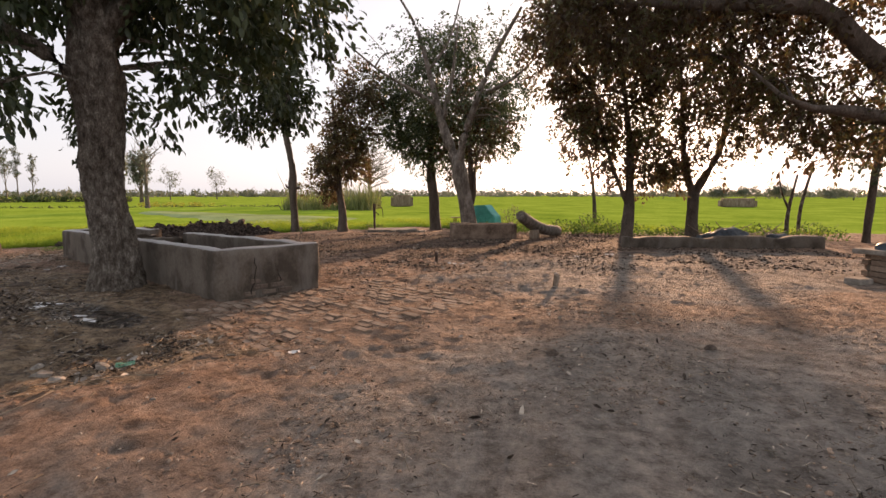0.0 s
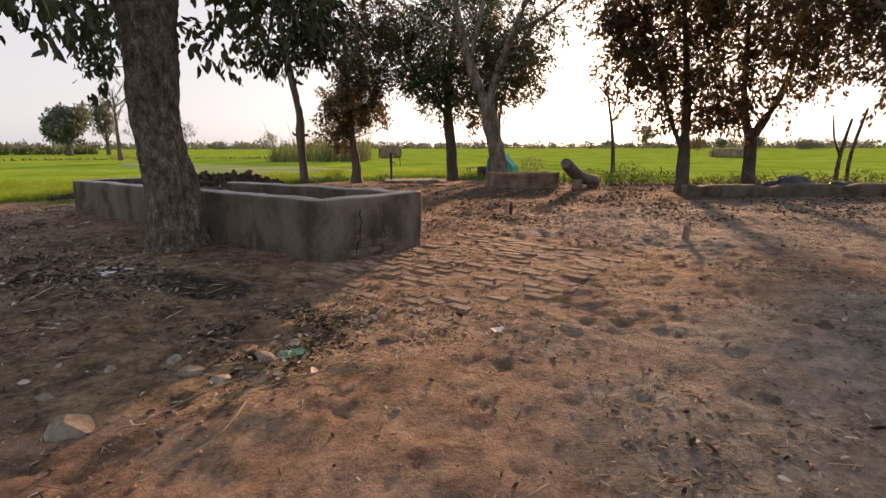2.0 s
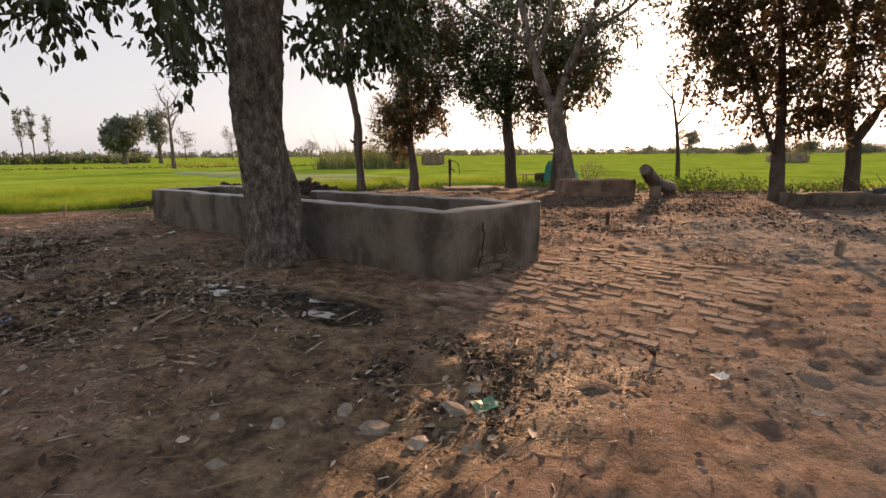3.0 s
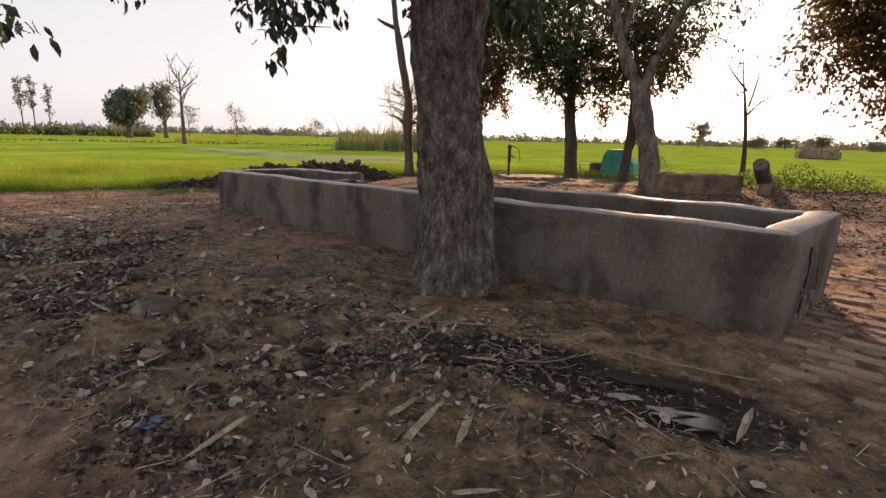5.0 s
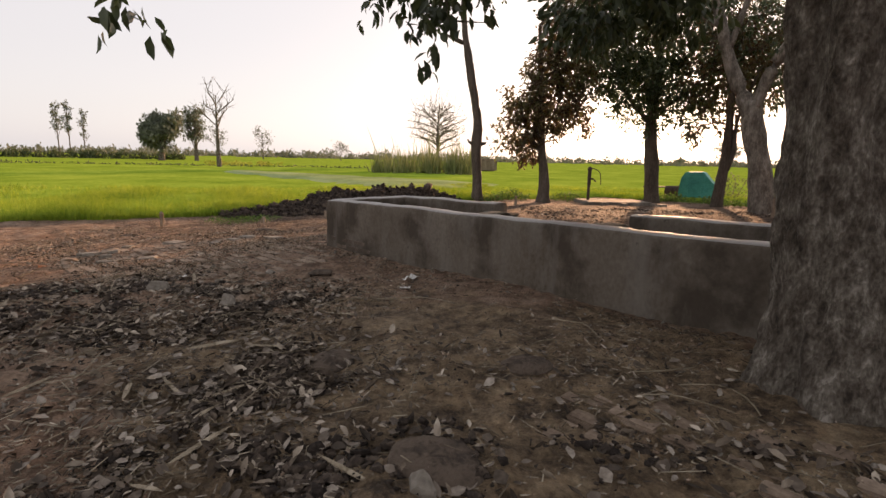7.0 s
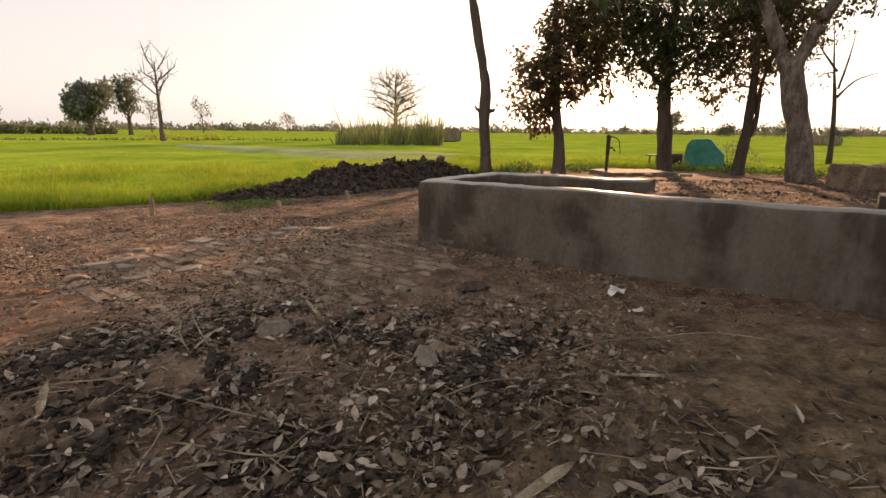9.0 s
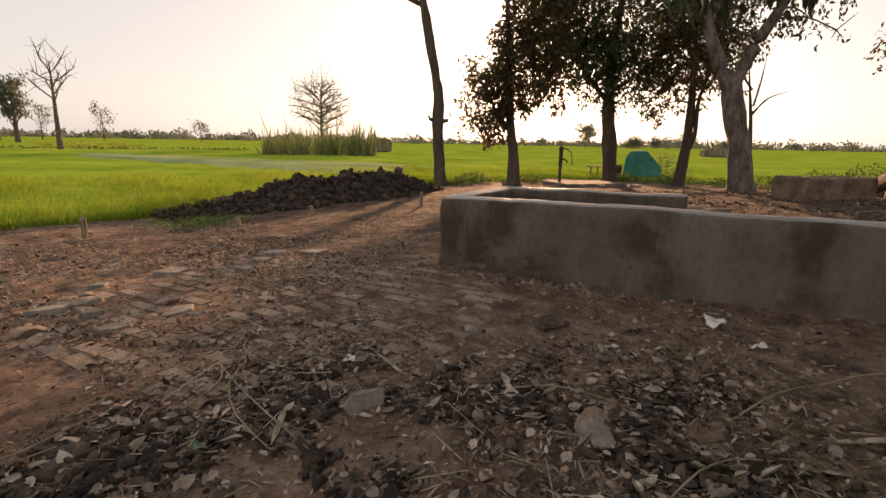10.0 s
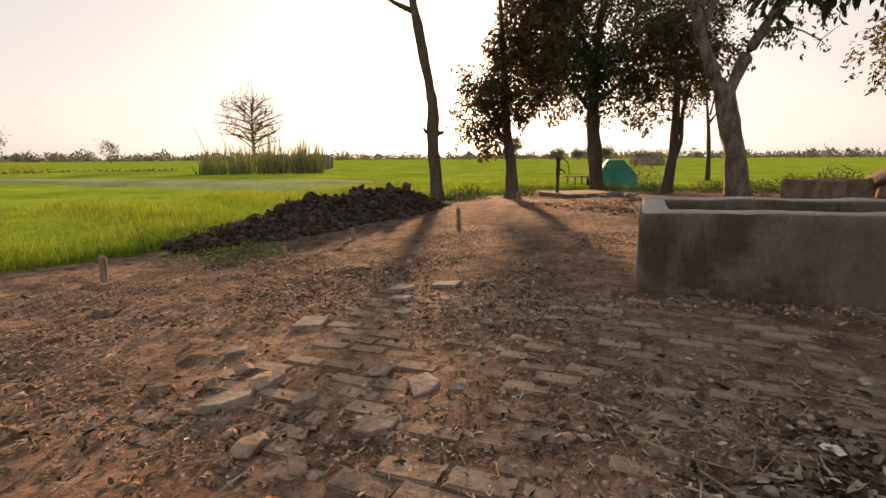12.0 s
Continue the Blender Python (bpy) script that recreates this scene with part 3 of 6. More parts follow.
# ---- the trees of the yard ----
tree("shade_tree", "old shade tree with thick grey knotted trunk and drooping leaves",
     [[(-4.45, 6.76, -0.1, 0.42), (-4.46, 6.77, 0.10, 0.32), (-4.50, 6.80, 0.55, 0.26), (-4.54, 6.83, 1.2, 0.235), (-4.58, 6.83, 1.9, 0.235), (-4.54, 6.82, 2.5, 0.255), (-4.55, 6.81, 2.9, 0.27), (-4.58, 6.8, 3.5, 0.25), (-4.7, 6.7, 4.4, 0.2), (-4.8, 6.6, 5.6, 0.1)],
      [(-4.55, 6.8, 2.6, 0.13), (-4.95, 6.5, 3.05, 0.10), (-5.6, 6.1, 3.5, 0.08), (-6.6, 6.0, 4.1, 0.04)],
      [(-4.5, 6.8, 3.2, 0.17), (-4.1, 6.95, 3.9, 0.14), (-3.3, 7.3, 4.6, 0.09), (-2.2, 7.8, 5.2, 0.04)],
      [(-4.6, 6.8, 3.3, 0.14), (-5.2, 7.8, 4.2, 0.10), (-6.1, 9.0, 4.5, 0.06), (-6.5, 9.6, 3.6, 0.02)],
      [(-6.0, 8.9, 4.5, 0.05), (-7.8, 8.5, 5.4, 0.03), (-8.7, 8.3, 4.7, 0.012), (-8.79, 8.25, 3.4, 0.006), (-8.8, 8.25, 2.28, 0.004)]],
     [(-4.5, 6.8, 5.2, 1.7), (-3.4, 7.6, 4.1, 1.1), (-2.4, 7.9, 4.0, 0.9), (-3.5, 7.6, 3.1, 0.45), (-4.2, 7.5, 2.38, 0.2), (-3.85, 7.6, 2.95, 0.3),
      (-4.3, 11.9, 3.55, 0.85), (-3.5, 11.7, 3.5, 0.6), (-4.75, 12.0, 3.05, 0.32), (-3.9, 12.4, 3.3, 0.35), (-3.9, 10.6, 4.3, 1.0),
      (-6.5, 9.6, 2.4, 0.32), (-7.0, 10.1, 3.0, 0.36), (-6.6, 9.8, 3.3, 0.6), (-6.0, 9.0, 3.0, 0.4), (-5.6, 6.1, 3.9, 0.9), (-6.2, 6.1, 3.2, 0.5),
      (-4.75, 5.55, 2.5, 0.26), (-5.2, 5.6, 2.85, 0.38), (-7.2, 7.6, 2.95, 0.36), (-6.8, 7.3, 3.05, 0.36), (-7.5, 7.8, 2.75, 0.22), (-7.6, 7.9, 3.5, 0.7),
      (-8.8, 8.25, 2.26, 0.045, 9.0), (-2.6, 6.6, 4.6, 1.0), (-5.2, 7.9, 4.6, 0.9)],
     10.5, 0.15, bark, droop=0.55, knobs=0.3, twig=0.018, sides=60, step=0.05, gap=0.55)

tree("bare_trunk_tree", "slim leaning bare tree trunk with lopped knots at the field edge",
     [[(-6.0, 20.4, -0.3, 0.26), (-6.03, 20.42, 0.1, 0.17), (-6.1, 20.5, 1.5, 0.15), (-6.08, 20.5, 2.3, 0.13), (-6.3, 20.6, 3.6, 0.115), (-6.55, 20.7, 4.9, 0.09), (-6.6, 20.7, 6.2, 0.06), (-6.4, 20.7, 7.2, 0.03)],
      [(-6.55, 20.7, 4.6, 0.07), (-6.9, 20.8, 4.75, 0.055), (-7.15, 20.9, 4.9, 0.03)],
      [(-6.1, 20.5, 1.55, 0.07), (-6.32, 20.45, 1.62, 0.04), (-6.36, 20.45, 1.72, 0.02)],
      [(-6.08, 20.5, 1.55, 0.07), (-5.82, 20.5, 1.6, 0.045), (-5.78, 20.5, 1.64, 0.02)],
      [(-6.28, 20.6, 3.55, 0.06), (-6.45, 20.55, 3.68, 0.03)]],
     [(-6.3, 20.7, 7.3, 0.8, 0.6), (-5.6, 20.6, 6.4, 0.5, 0.6)], 8, 0.13, slim_bark, fine=False, knobs=0.4)

tree("edge_tree", "small leafy tree with slender trunk at the field edge",
     [[(-4.0, 20.0, -0.2, 0.28), (-4.0, 20.0, 0.05, 0.19), (-4.02, 20.02, 0.7, 0.15), (-4.15, 20.1, 1.7, 0.12), (-4.2, 20.15, 3.0, 0.09), (-4.35, 20.2, 5.0, 0.05)],
      [(-4.1, 20.08, 1.3, 0.08), (-4.5, 20.3, 1.9, 0.05), (-4.8, 20.4, 2.6, 0.03)]],
     [(-4.3, 20.2, 2.3, 0.65), (-4.8, 20.35, 2.05, 0.55), (-3.8, 20.0, 2.9, 0.9), (-4.65, 20.3, 2.95, 0.6), (-3.55, 19.9, 3.8, 0.85), (-3.4, 19.85, 4.8, 0.85), (-5.1, 20.4, 1.6, 0.38), (-3.2, 19.8, 2.5, 0.55), (-4.1, 20.1, 4.0, 0.6), (-3.2, 19.8, 5.7, 0.7), (-4.55, 20.3, 1.35, 0.3)], 24, 0.13, slim_bark, fine=False, leaf_mat=leaf_backlit)

tree("edge_tree", "tall dense dark leafy tree with straight trunk by the hand pump",
     [[(-0.3, 21.3, -0.3, 0.32), (-0.3, 21.3, 0.0, 0.25), (-0.4, 21.35, 1.2, 0.21), (-0.5, 21.4, 2.4, 0.18), (-0.45, 21.4, 4.2, 0.12), (-0.2, 21.3, 6.5, 0.05)],
      [(-0.5, 21.4, 2.3, 0.09), (-1.2, 21.7, 3.2, 0.06), (-1.9, 21.8, 4.2, 0.03)],
      [(-0.5, 21.4, 2.6, 0.09), (0.4, 21.0, 3.3, 0.06), (1.3, 20.9, 4.2, 0.03)]],
     [(-0.4, 21.3, 4.6, 2.0), (-1.7, 21.7, 4.2, 1.3), (1.2, 21.0, 4.0, 1.3), (-0.2, 21.2, 6.5, 1.7), (-1.1, 21.8, 2.9, 0.7), (0.7, 20.6, 2.5, 0.6), (-2.2, 21.6, 5.4, 1.0), (1.6, 20.9, 5.4, 1.1), (2.1, 20.6, 4.4, 1.1), (2.5, 20.4, 3.3, 0.6), (2.7, 20.5, 5.3, 0.9), (1.0, 21.0, 7.2, 1.2), (0.1, 20.9, 3.0, 0.8), (-2.4, 21.4, 5.3, 0.8), (-1.9, 21.4, 3.6, 0.5), (-0.9, 21.0, 3.4, 0.9), (-0.7, 21.2, 2.35, 0.4)], 10, 0.13, slim_bark, fine=False, gap=0.75)

tree("forked_tree", "pale forked tree with bare spreading upper branches and few leaves",
     [[(0.95, 17.15, -0.3, 0.36), (0.92, 17.18, 0.05, 0.29), (0.8, 17.3, 1.0, 0.25), (0.55, 17.45, 2.2, 0.24), (0.5, 17.5, 2.6, 0.2)],
      [(0.5, 17.5, 2.4, 0.19), (0.1, 17.75, 3.4, 0.15), (-0.15, 17.85, 4.2, 0.13), (-0.45, 18.0, 5.4, 0.10), (-0.9, 18.1, 7.0, 0.06), (-1.6, 18.1, 8.2, 0.03)],
      [(0.55, 17.45, 2.4, 0.17), (0.75, 17.2, 3.3, 0.14), (1.1, 16.8, 4.3, 0.11), (1.6, 16.4, 5.6, 0.08), (2.4, 16.0, 7.0, 0.04)],
      [(-0.2, 17.85, 4.4, 0.08), (-1.0, 18.0, 4.9, 0.06), (-2.2, 18.1, 5.6, 0.045), (-3.4, 18.2, 6.6, 0.02)],
      [(0.0, 17.8, 3.9, 0.08), (0.3, 17.7, 5.2, 0.06), (0.5, 17.6, 7.0, 0.03)],
      [(1.2, 16.75, 4.5, 0.07), (2.2, 16.8, 5.0, 0.05), (3.2, 16.9, 5.9, 0.025)],
      [(-0.5, 18.0, 5.6, 0.05), (0.2, 18.0, 6.6, 0.04), (0.6, 18.0, 8.0, 0.02)]],
     [(-0.2, 17.8, 6.6, 1.2, 0.25), (1.8, 16.5, 6.2, 1.1, 0.3), (-2.0, 18.1, 6.2, 1.0, 0.15), (1.5, 16.9, 4.4, 0.7, 0.4), (0.9, 17.0, 3.6, 0.45, 0.5), (0.0, 17.9, 4.6, 0.8, 0.35), (2.1, 16.4, 3.6, 0.35, 0.3), (2.5, 17.2, 5.0, 0.7, 0.8), (1.9, 17.0, 4.0, 0.5, 0.7)], 7, 0.13, pale_bark, fine=False, knobs=0.3)

tree("edge_tree", "thin twin-stemmed leafy tree beyond the forked tree",
     [[(1.0, 19.65, -0.3, 0.2), (1.0, 19.65, 0.0, 0.16), (1.05, 19.6, 1.0, 0.13), (1.08, 19.6, 2.0, 0.11), (1.0, 19.6, 3.6, 0.06)],
      [(1.05, 19.62, 0.75, 0.08), (1.22, 19.5, 1.3, 0.065), (1.25, 19.5, 2.4, 0.05), (1.6, 19.4, 3.6, 0.03)]],
     [(0.9, 19.7, 3.3, 1.0), (0.5, 20.0, 2.2, 0.45), (1.7, 19.3, 3.8, 0.9), (0.8, 19.7, 4.8, 1.1), (1.5, 19.4, 2.6, 0.5)], 9, 0.13, slim_bark, fine=False, leaf_mat=leaf_backlit)

tree("sunlit_tree", "bushy broad-leaved tree with forked trunk against the sun",
     [[(4.95, 13.5, -0.2, 0.24), (4.95, 13.5, 0.1, 0.18), (5.05, 13.7, 0.6, 0.15), (5.15, 13.9, 1.3, 0.12), (5.1, 14.0, 2.8, 0.09), (4.8, 14.0, 5.0, 0.04)],
      [(5.1, 13.85, 1.0, 0.08), (4.85, 13.95, 1.6, 0.06), (4.5, 14.0, 2.6, 0.05), (4.2, 14.2, 4.0, 0.03)]],
     [(4.7, 14.0, 3.6, 1.2), (4.15, 14.3, 3.3, 0.75), (4.2, 14.3, 4.9, 1.1), (4.9, 13.9, 2.3, 0.55), (4.4, 14.1, 2.2, 0.4), (5.2, 13.8, 4.9, 1.2), (4.6, 14.0, 6.2, 1.3), (5.6, 13.7, 2.6, 0.5), (3.2, 14.4, 6.0, 0.9), (3.5, 14.4, 4.1, 0.6), (3.5, 14.4, 5.0, 0.8), (4.0, 14.2, 2.7, 0.4), (5.0, 13.9, 3.0, 0.7), (5.3, 13.8, 1.75, 0.42), (5.75, 13.8, 1.6, 0.35), (4.6, 14.1, 1.75, 0.35), (6.0, 13.8, 2.1, 0.45), (3.75, 14.3, 2.35, 0.4), (2.8, 14.4, 5.5, 0.75), (3.0, 14.4, 4.4, 0.5), (3.4, 14.3, 6.6, 0.9), (4.0, 15.9, 3.3, 0.7), (4.3, 15.8, 4.0, 0.6)], 13, 0.125, slim_bark, fine=False, leaf_mat=leaf_backlit, gap=0.6)

tree("leaning_tree", "dark leaning tree with dense crown beside the low wall",
     [[(6.75, 13.6, -0.2, 0.24), (6.75, 13.6, 0.05, 0.18), (6.85, 13.8, 0.8, 0.155), (6.95, 14.0, 1.35, 0.15)],
      [(6.95, 14.0, 1.3, 0.12), (7.25, 13.9, 1.9, 0.10), (7.5, 13.7, 2.7, 0.08), (7.6, 13.5, 4.4, 0.04)],
      [(6.93, 14.0, 1.3, 0.11), (6.6, 13.9, 2.2, 0.08), (6.3, 13.6, 4.0, 0.05), (6.1, 13.5, 5.6, 0.03)]],
     [(6.3, 13.5, 3.8, 1.2), (6.9, 13.1, 3.0, 0.8), (7.4, 13.0, 4.2, 1.1), (5.9, 13.4, 2.3, 0.5), (6.0, 13.6, 5.4, 1.3), (7.8, 12.8, 2.9, 0.6), (6.5, 13.6, 2.3, 0.5), (6.9, 13.2, 6.4, 1.2), (8.3, 12.9, 3.6, 0.8), (6.2, 13.6, 1.75, 0.35), (7.3, 13.3, 2.1, 0.4)], 13, 0.125, slim_bark, fine=False, leaf_mat=leaf_backlit, gap=0.6)

tree("spreading_tree", "big spreading tree with heavy dark low limbs over the yard",
     [[(9.9, 9.4, -0.2, 0.5), (9.9, 9.4, 0.2, 0.4), (9.8, 9.4, 1.5, 0.36), (9.6, 9.4, 2.6, 0.34), (9.6, 9.4, 4.2, 0.26), (9.7, 9.5, 6.5, 0.1)],
      [(9.6, 9.4, 2.3, 0.22), (8.6, 9.3, 2.55, 0.18), (7.4, 9.3, 2.8, 0.13), (6.6, 9.2, 2.85, 0.07), (6.0, 9.2, 3.1, 0.03)],
      [(9.6, 9.4, 2.7, 0.28), (8.6, 9.5, 3.3, 0.22), (7.7, 9.5, 3.95, 0.19), (6.9, 9.5, 4.6, 0.17), (5.9, 9.6, 4.75, 0.13), (4.5, 10.0, 4.9, 0.08), (3.3, 10.4, 5.1, 0.03)]],
     [(6.9, 9.8, 5.2, 1.1), (5.4, 10.0, 5.3, 1.1), (7.9, 9.6, 3.3, 0.7), (6.4, 9.9, 3.5, 0.6, 0.7), (7.6, 10.3, 2.75, 0.6), (8.7, 10.3, 2.7, 0.6), (4.3, 10.4, 5.4, 1.0), (8.8, 9.8, 4.8, 1.3), (3.0, 10.6, 5.6, 0.7), (6.9, 9.7, 2.8, 0.5), (8.2, 9.2, 2.5, 0.5), (5.7, 9.8, 4.4, 0.5), (9.6, 9.0, 6.6, 1.8), (6.6, 10.6, 4.2, 1.0), (5.2, 10.8, 4.2, 0.7), (7.2, 10.5, 2.3, 0.4), (8.0, 10.4, 2.2, 0.4), (2.4, 10.6, 4.6, 0.5), (3.0, 10.6, 4.7, 0.65), (3.7, 10.5, 4.6, 0.7), (2.7, 10.5, 5.3, 0.7)], 12, 0.13, slim_bark, fine=False, sides=16, leaf_mat=leaf_backlit, gap=0.7)

tree("edge_tree", "slim young tree with bare trunk at the field edge",
     [[(11.6, 13.7, -0.3, 0.13), (11.6, 13.7, 0.2, 0.1), (11.7, 13.7, 1.9, 0.09), (11.9, 13.6, 3.4, 0.05)]],
     [(11.3, 13.6, 2.9, 0.9), (12.0, 13.4, 3.4, 1.0), (11.6, 13.6, 1.5, 0.2)], 8, 0.14, slim_bark, fine=False)


# ---- the long cattle trough ----
ALONG, BACK = Vector((-0.754, 0.657, 0)), Vector((0.657, 0.754, 0))
CORNER = Vector((-2.66, 5.82, 0))


def tp(u, v):
    return CORNER + ALONG * u + BACK * v


def rim(u):
    return 0.66 - 0.0115 * u


def wall_mesh(p, q, thick, top_p, top_q, bottom=-0.2, seed=0.0, wear=0.012, round_top=0.035, ragged=0.0):
    """An upright plastered wall from p to q with worn, rounded top edges; thick goes to the left of the way from p to q."""
    d = (q - p).normalized()
    s = Vector((-d.y, d.x, 0))
    n = max(4, int((q - p).length / 0.07))
    bm = bmesh.new()
    rings = []
    for i in range(n + 1):
        k = i / n
        base = p.lerp(q, k)
        top = top_p + (top_q - top_p) * k - ragged * max(0, noise.noise(Vector((seed, k * 7, 3.3))))
        heights = [bottom] + [bottom + (top - bottom - round_top) * h for h in (0.3, 0.42, 0.54, 0.66, 0.78, 0.9, 1.0)]
        prof = [(0, h) for h in heights] + [(round_top * 0.3, top - round_top * 0.3), (round_top, top), (thick / 2, top + 0.004), (thick - round_top, top), (thick - round_top * 0.3, top - round_top * 0.3)] + [(thick, h) for h in heights[::-1]]
        ring = []
        for w, h in prof:
            c = base + s * w + Vector((0, 0, h))
            o = noise.noise(Vector((c.x * 3 + seed, c.y * 3, c.z * 4))) * wear + noise.noise(Vector((c.x * 11, c.y * 11 + seed, c.z * 11))) * wear * 0.5
            ring.append(bm.verts.new(c + s * (o if w < thick / 2 else -o) + Vector((0, 0, o * 0.5 if h > bottom + 0.3 else 0))))
        rings.append(ring)
    m = len(rings[0])
    for a, b in zip(rings, rings[1:]):
        for j in range(m - 1):
            bm.faces.new((a[j], a[j + 1], b[j + 1], b[j]))
    bm.faces.new(rings[0])
    bm.faces.new(rings[-1][::-1])
    bmesh.ops.recalc_face_normals(bm, faces=bm.faces[:])
    return bm


W = 1.32
TH = 0.2
def rounded_path(pts, radius, step=0.07):
    """Plan points along straight runs with round corners."""
    out = []
    pts = [p.copy() for p in pts]
    arcs = [(pts[0], pts[0], None)]
    for a, b, c in zip(pts, pts[1:], pts[2:]):
        d0, d1 = (b - a).normalized(), (c - b).normalized()
        arcs.append((b - d0 * radius, b + d1 * radius, b))
    arcs.append((pts[-1], pts[-1], None))
    for i, (s0, s1, corner) in enumerate(arcs):
        if corner is not None:
            for k in range(9):
                t = k / 8
                out.append(s0 * (1 - t) ** 2 + corner * 2 * t * (1 - t) + s1 * t * t)
        else:
            out.append(s0)
        if i + 1 < len(arcs):
            e = arcs[i + 1][0]
            n = max(1, int((e - s1).length / step))
            out += [s1.lerp(e, j / n) for j in range(1, n)]
    return out


def swept_wall(path, thick, top, bottom=-0.2, seed=0.0, wear=0.013, round_top=0.03):
    """A plastered wall along a plan path (inside to the left), with a worn rounded rim. top gives the height at a place."""
    bm = bmesh.new()
    rings = []
    for i, base in enumerate(path):
        d = (path[min(i + 1, len(path) - 1)] - path[max(i - 1, 0)]).normalized()
        s = Vector((-d.y, d.x, 0))
        h1 = top(base)
        hs = [bottom] + [bottom + (h1 - bottom - round_top) * k for k in (0.28, 0.36, 0.44, 0.52, 0.6, 0.68, 0.76, 0.84, 0.92, 1.0)]
        prof = [(0, h) for h in hs] + [(round_top * 0.3, h1 - round_top * 0.3), (round_top, h1), (thick / 2, h1 + 0.005), (thick - round_top, h1), (thick - round_top * 0.3, h1 - round_top * 0.3)] + [(thick, h) for h in hs[::-1]]
        ring = []
        for w, h in prof:
            c = base + s * w + Vector((0, 0, h))
            o = noise.noise(Vector((c.x * 2.6 + seed, c.y * 2.6, c.z * 4))) * wear + noise.noise(Vector((c.x * 9, c.y * 9 + seed, c.z * 9))) * wear * 0.7 + min(0, noise.noise(Vector((c.x * 5 + seed, c.y * 5, c.z * 5))) + 0.35) * 0.03
            ring.append(bm.verts.new(c + s * (-o if w < thick / 2 else o) + Vector((0, 0, o * 0.6 if h > bottom + 0.35 else 0))))
        rings.append(ring)
    for a, b in zip(rings, rings[1:]):
        for j in range(len(a) - 1):
            # Only the top strips of the profile get the sky-lightened grey.
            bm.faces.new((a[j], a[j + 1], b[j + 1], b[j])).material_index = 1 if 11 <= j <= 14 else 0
    bm.faces.new(rings[0])
    bm.faces.new(rings[-1][::-1])
    bmesh.ops.recalc_face_normals(bm, faces=bm.faces[:])
    return bm


def rim_at(p):
    return rim((p - CORNER).dot(ALONG)) + 0.012 * noise.noise(Vector((p.x * 1.7, p.y * 1.7, 0)))


trough = thing("cattle_trough", (0, 0, 0), 0, "long grey cement-plastered feeding trough with worn rounded rim", "trough")
part("outer_wall", swept_wall(rounded_path([tp(5.3, W), tp(7.06, W), tp(7.06, 0), tp(0, 0), tp(-0.1, W + 0.07), tp(3.75, W)], 0.075), TH, rim_at, seed=1), plaster, trough, smooth_faces=True).data.materials.append(rim_cement_lit)
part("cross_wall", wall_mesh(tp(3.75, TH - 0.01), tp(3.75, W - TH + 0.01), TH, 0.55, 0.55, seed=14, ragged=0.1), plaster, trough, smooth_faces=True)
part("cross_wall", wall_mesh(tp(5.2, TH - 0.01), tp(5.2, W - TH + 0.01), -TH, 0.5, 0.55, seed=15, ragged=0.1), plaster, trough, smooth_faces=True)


def bed_mesh(u0, u1, z):
    us, vs = np.linspace(u0, u1, 50), np.linspace(TH - 0.03, W - TH + 0.03, 14)
    U, V = np.meshgrid(us, vs)
    X = CORNER.x + ALONG.x * U + BACK.x * V
    Y = CORNER.y + ALONG.y * U + BACK.y * V
    Z = z + rng.normal(0, 0.012, U.shape) + 0.03 * np.sin(3 * U + 2 * V) * np.sin(5 * V)
    return mesh_of("bed", np.stack([X.ravel(), Y.ravel(), Z.ravel()], 1), grid_faces(50, 14), dung_mat, True)


for v, z, ln in ((0.42, 0.03, 0.2), (0.64, 0.03, 0.2), (0.86, 0.03, 0.2), (0.53, 0.105, 0.2), (0.75, 0.105, 0.2), (0.47, 0.18, 0.14), (0.80, 0.18, 0.1)):
    bm = bmesh.new()
    bmesh.ops.create_cube(bm, size=1.0)
    for vert in bm.verts:
        vert.co = Vector((vert.co.x * ln, vert.co.y * 0.1, vert.co.z * 0.062))
    bmesh.ops.bevel(bm, geom=bm.edges[:], offset=0.008, segments=1, affect="EDGES")
    ob = part("brick", bm, grimy_brick, trough, "bare brick where the plaster broke off")
    q = tp(-0.072 * v + 0.043, v)
    ob.matrix_basis = pose(q.x, q.y, 0.06 + z, 0, 0, 49 + rng.uniform(-1.5, 1.5))


# bare courses low on the long side near the far end
br = random.Random(12)
for row in range(4):
    for k in range(6 - row):
        if br.random() < 0.2:
            continue
        bm = bmesh.new()
        bmesh.ops.create_cube(bm, size=1.0)
        for vert in bm.verts:
            vert.co = Vector((vert.co.x * 0.215, vert.co.y * 0.1, vert.co.z * 0.062))
        bmesh.ops.bevel(bm, geom=bm.edges[:], offset=0.012, segments=2, affect="EDGES")
        ob = part("brick", bm, grimy_brick, trough, "bare muddy brick low in the wall")
        q = tp(6.93 - 0.228 * k - (0.11 if row % 2 else 0) + br.uniform(-0.008, 0.008), 0.044 + br.uniform(-0.004, 0.006))
        ob.matrix_basis = pose(q.x, q.y, -0.10 + 0.075 * row, 0, 0, 138.9 + br.uniform(-1, 1))


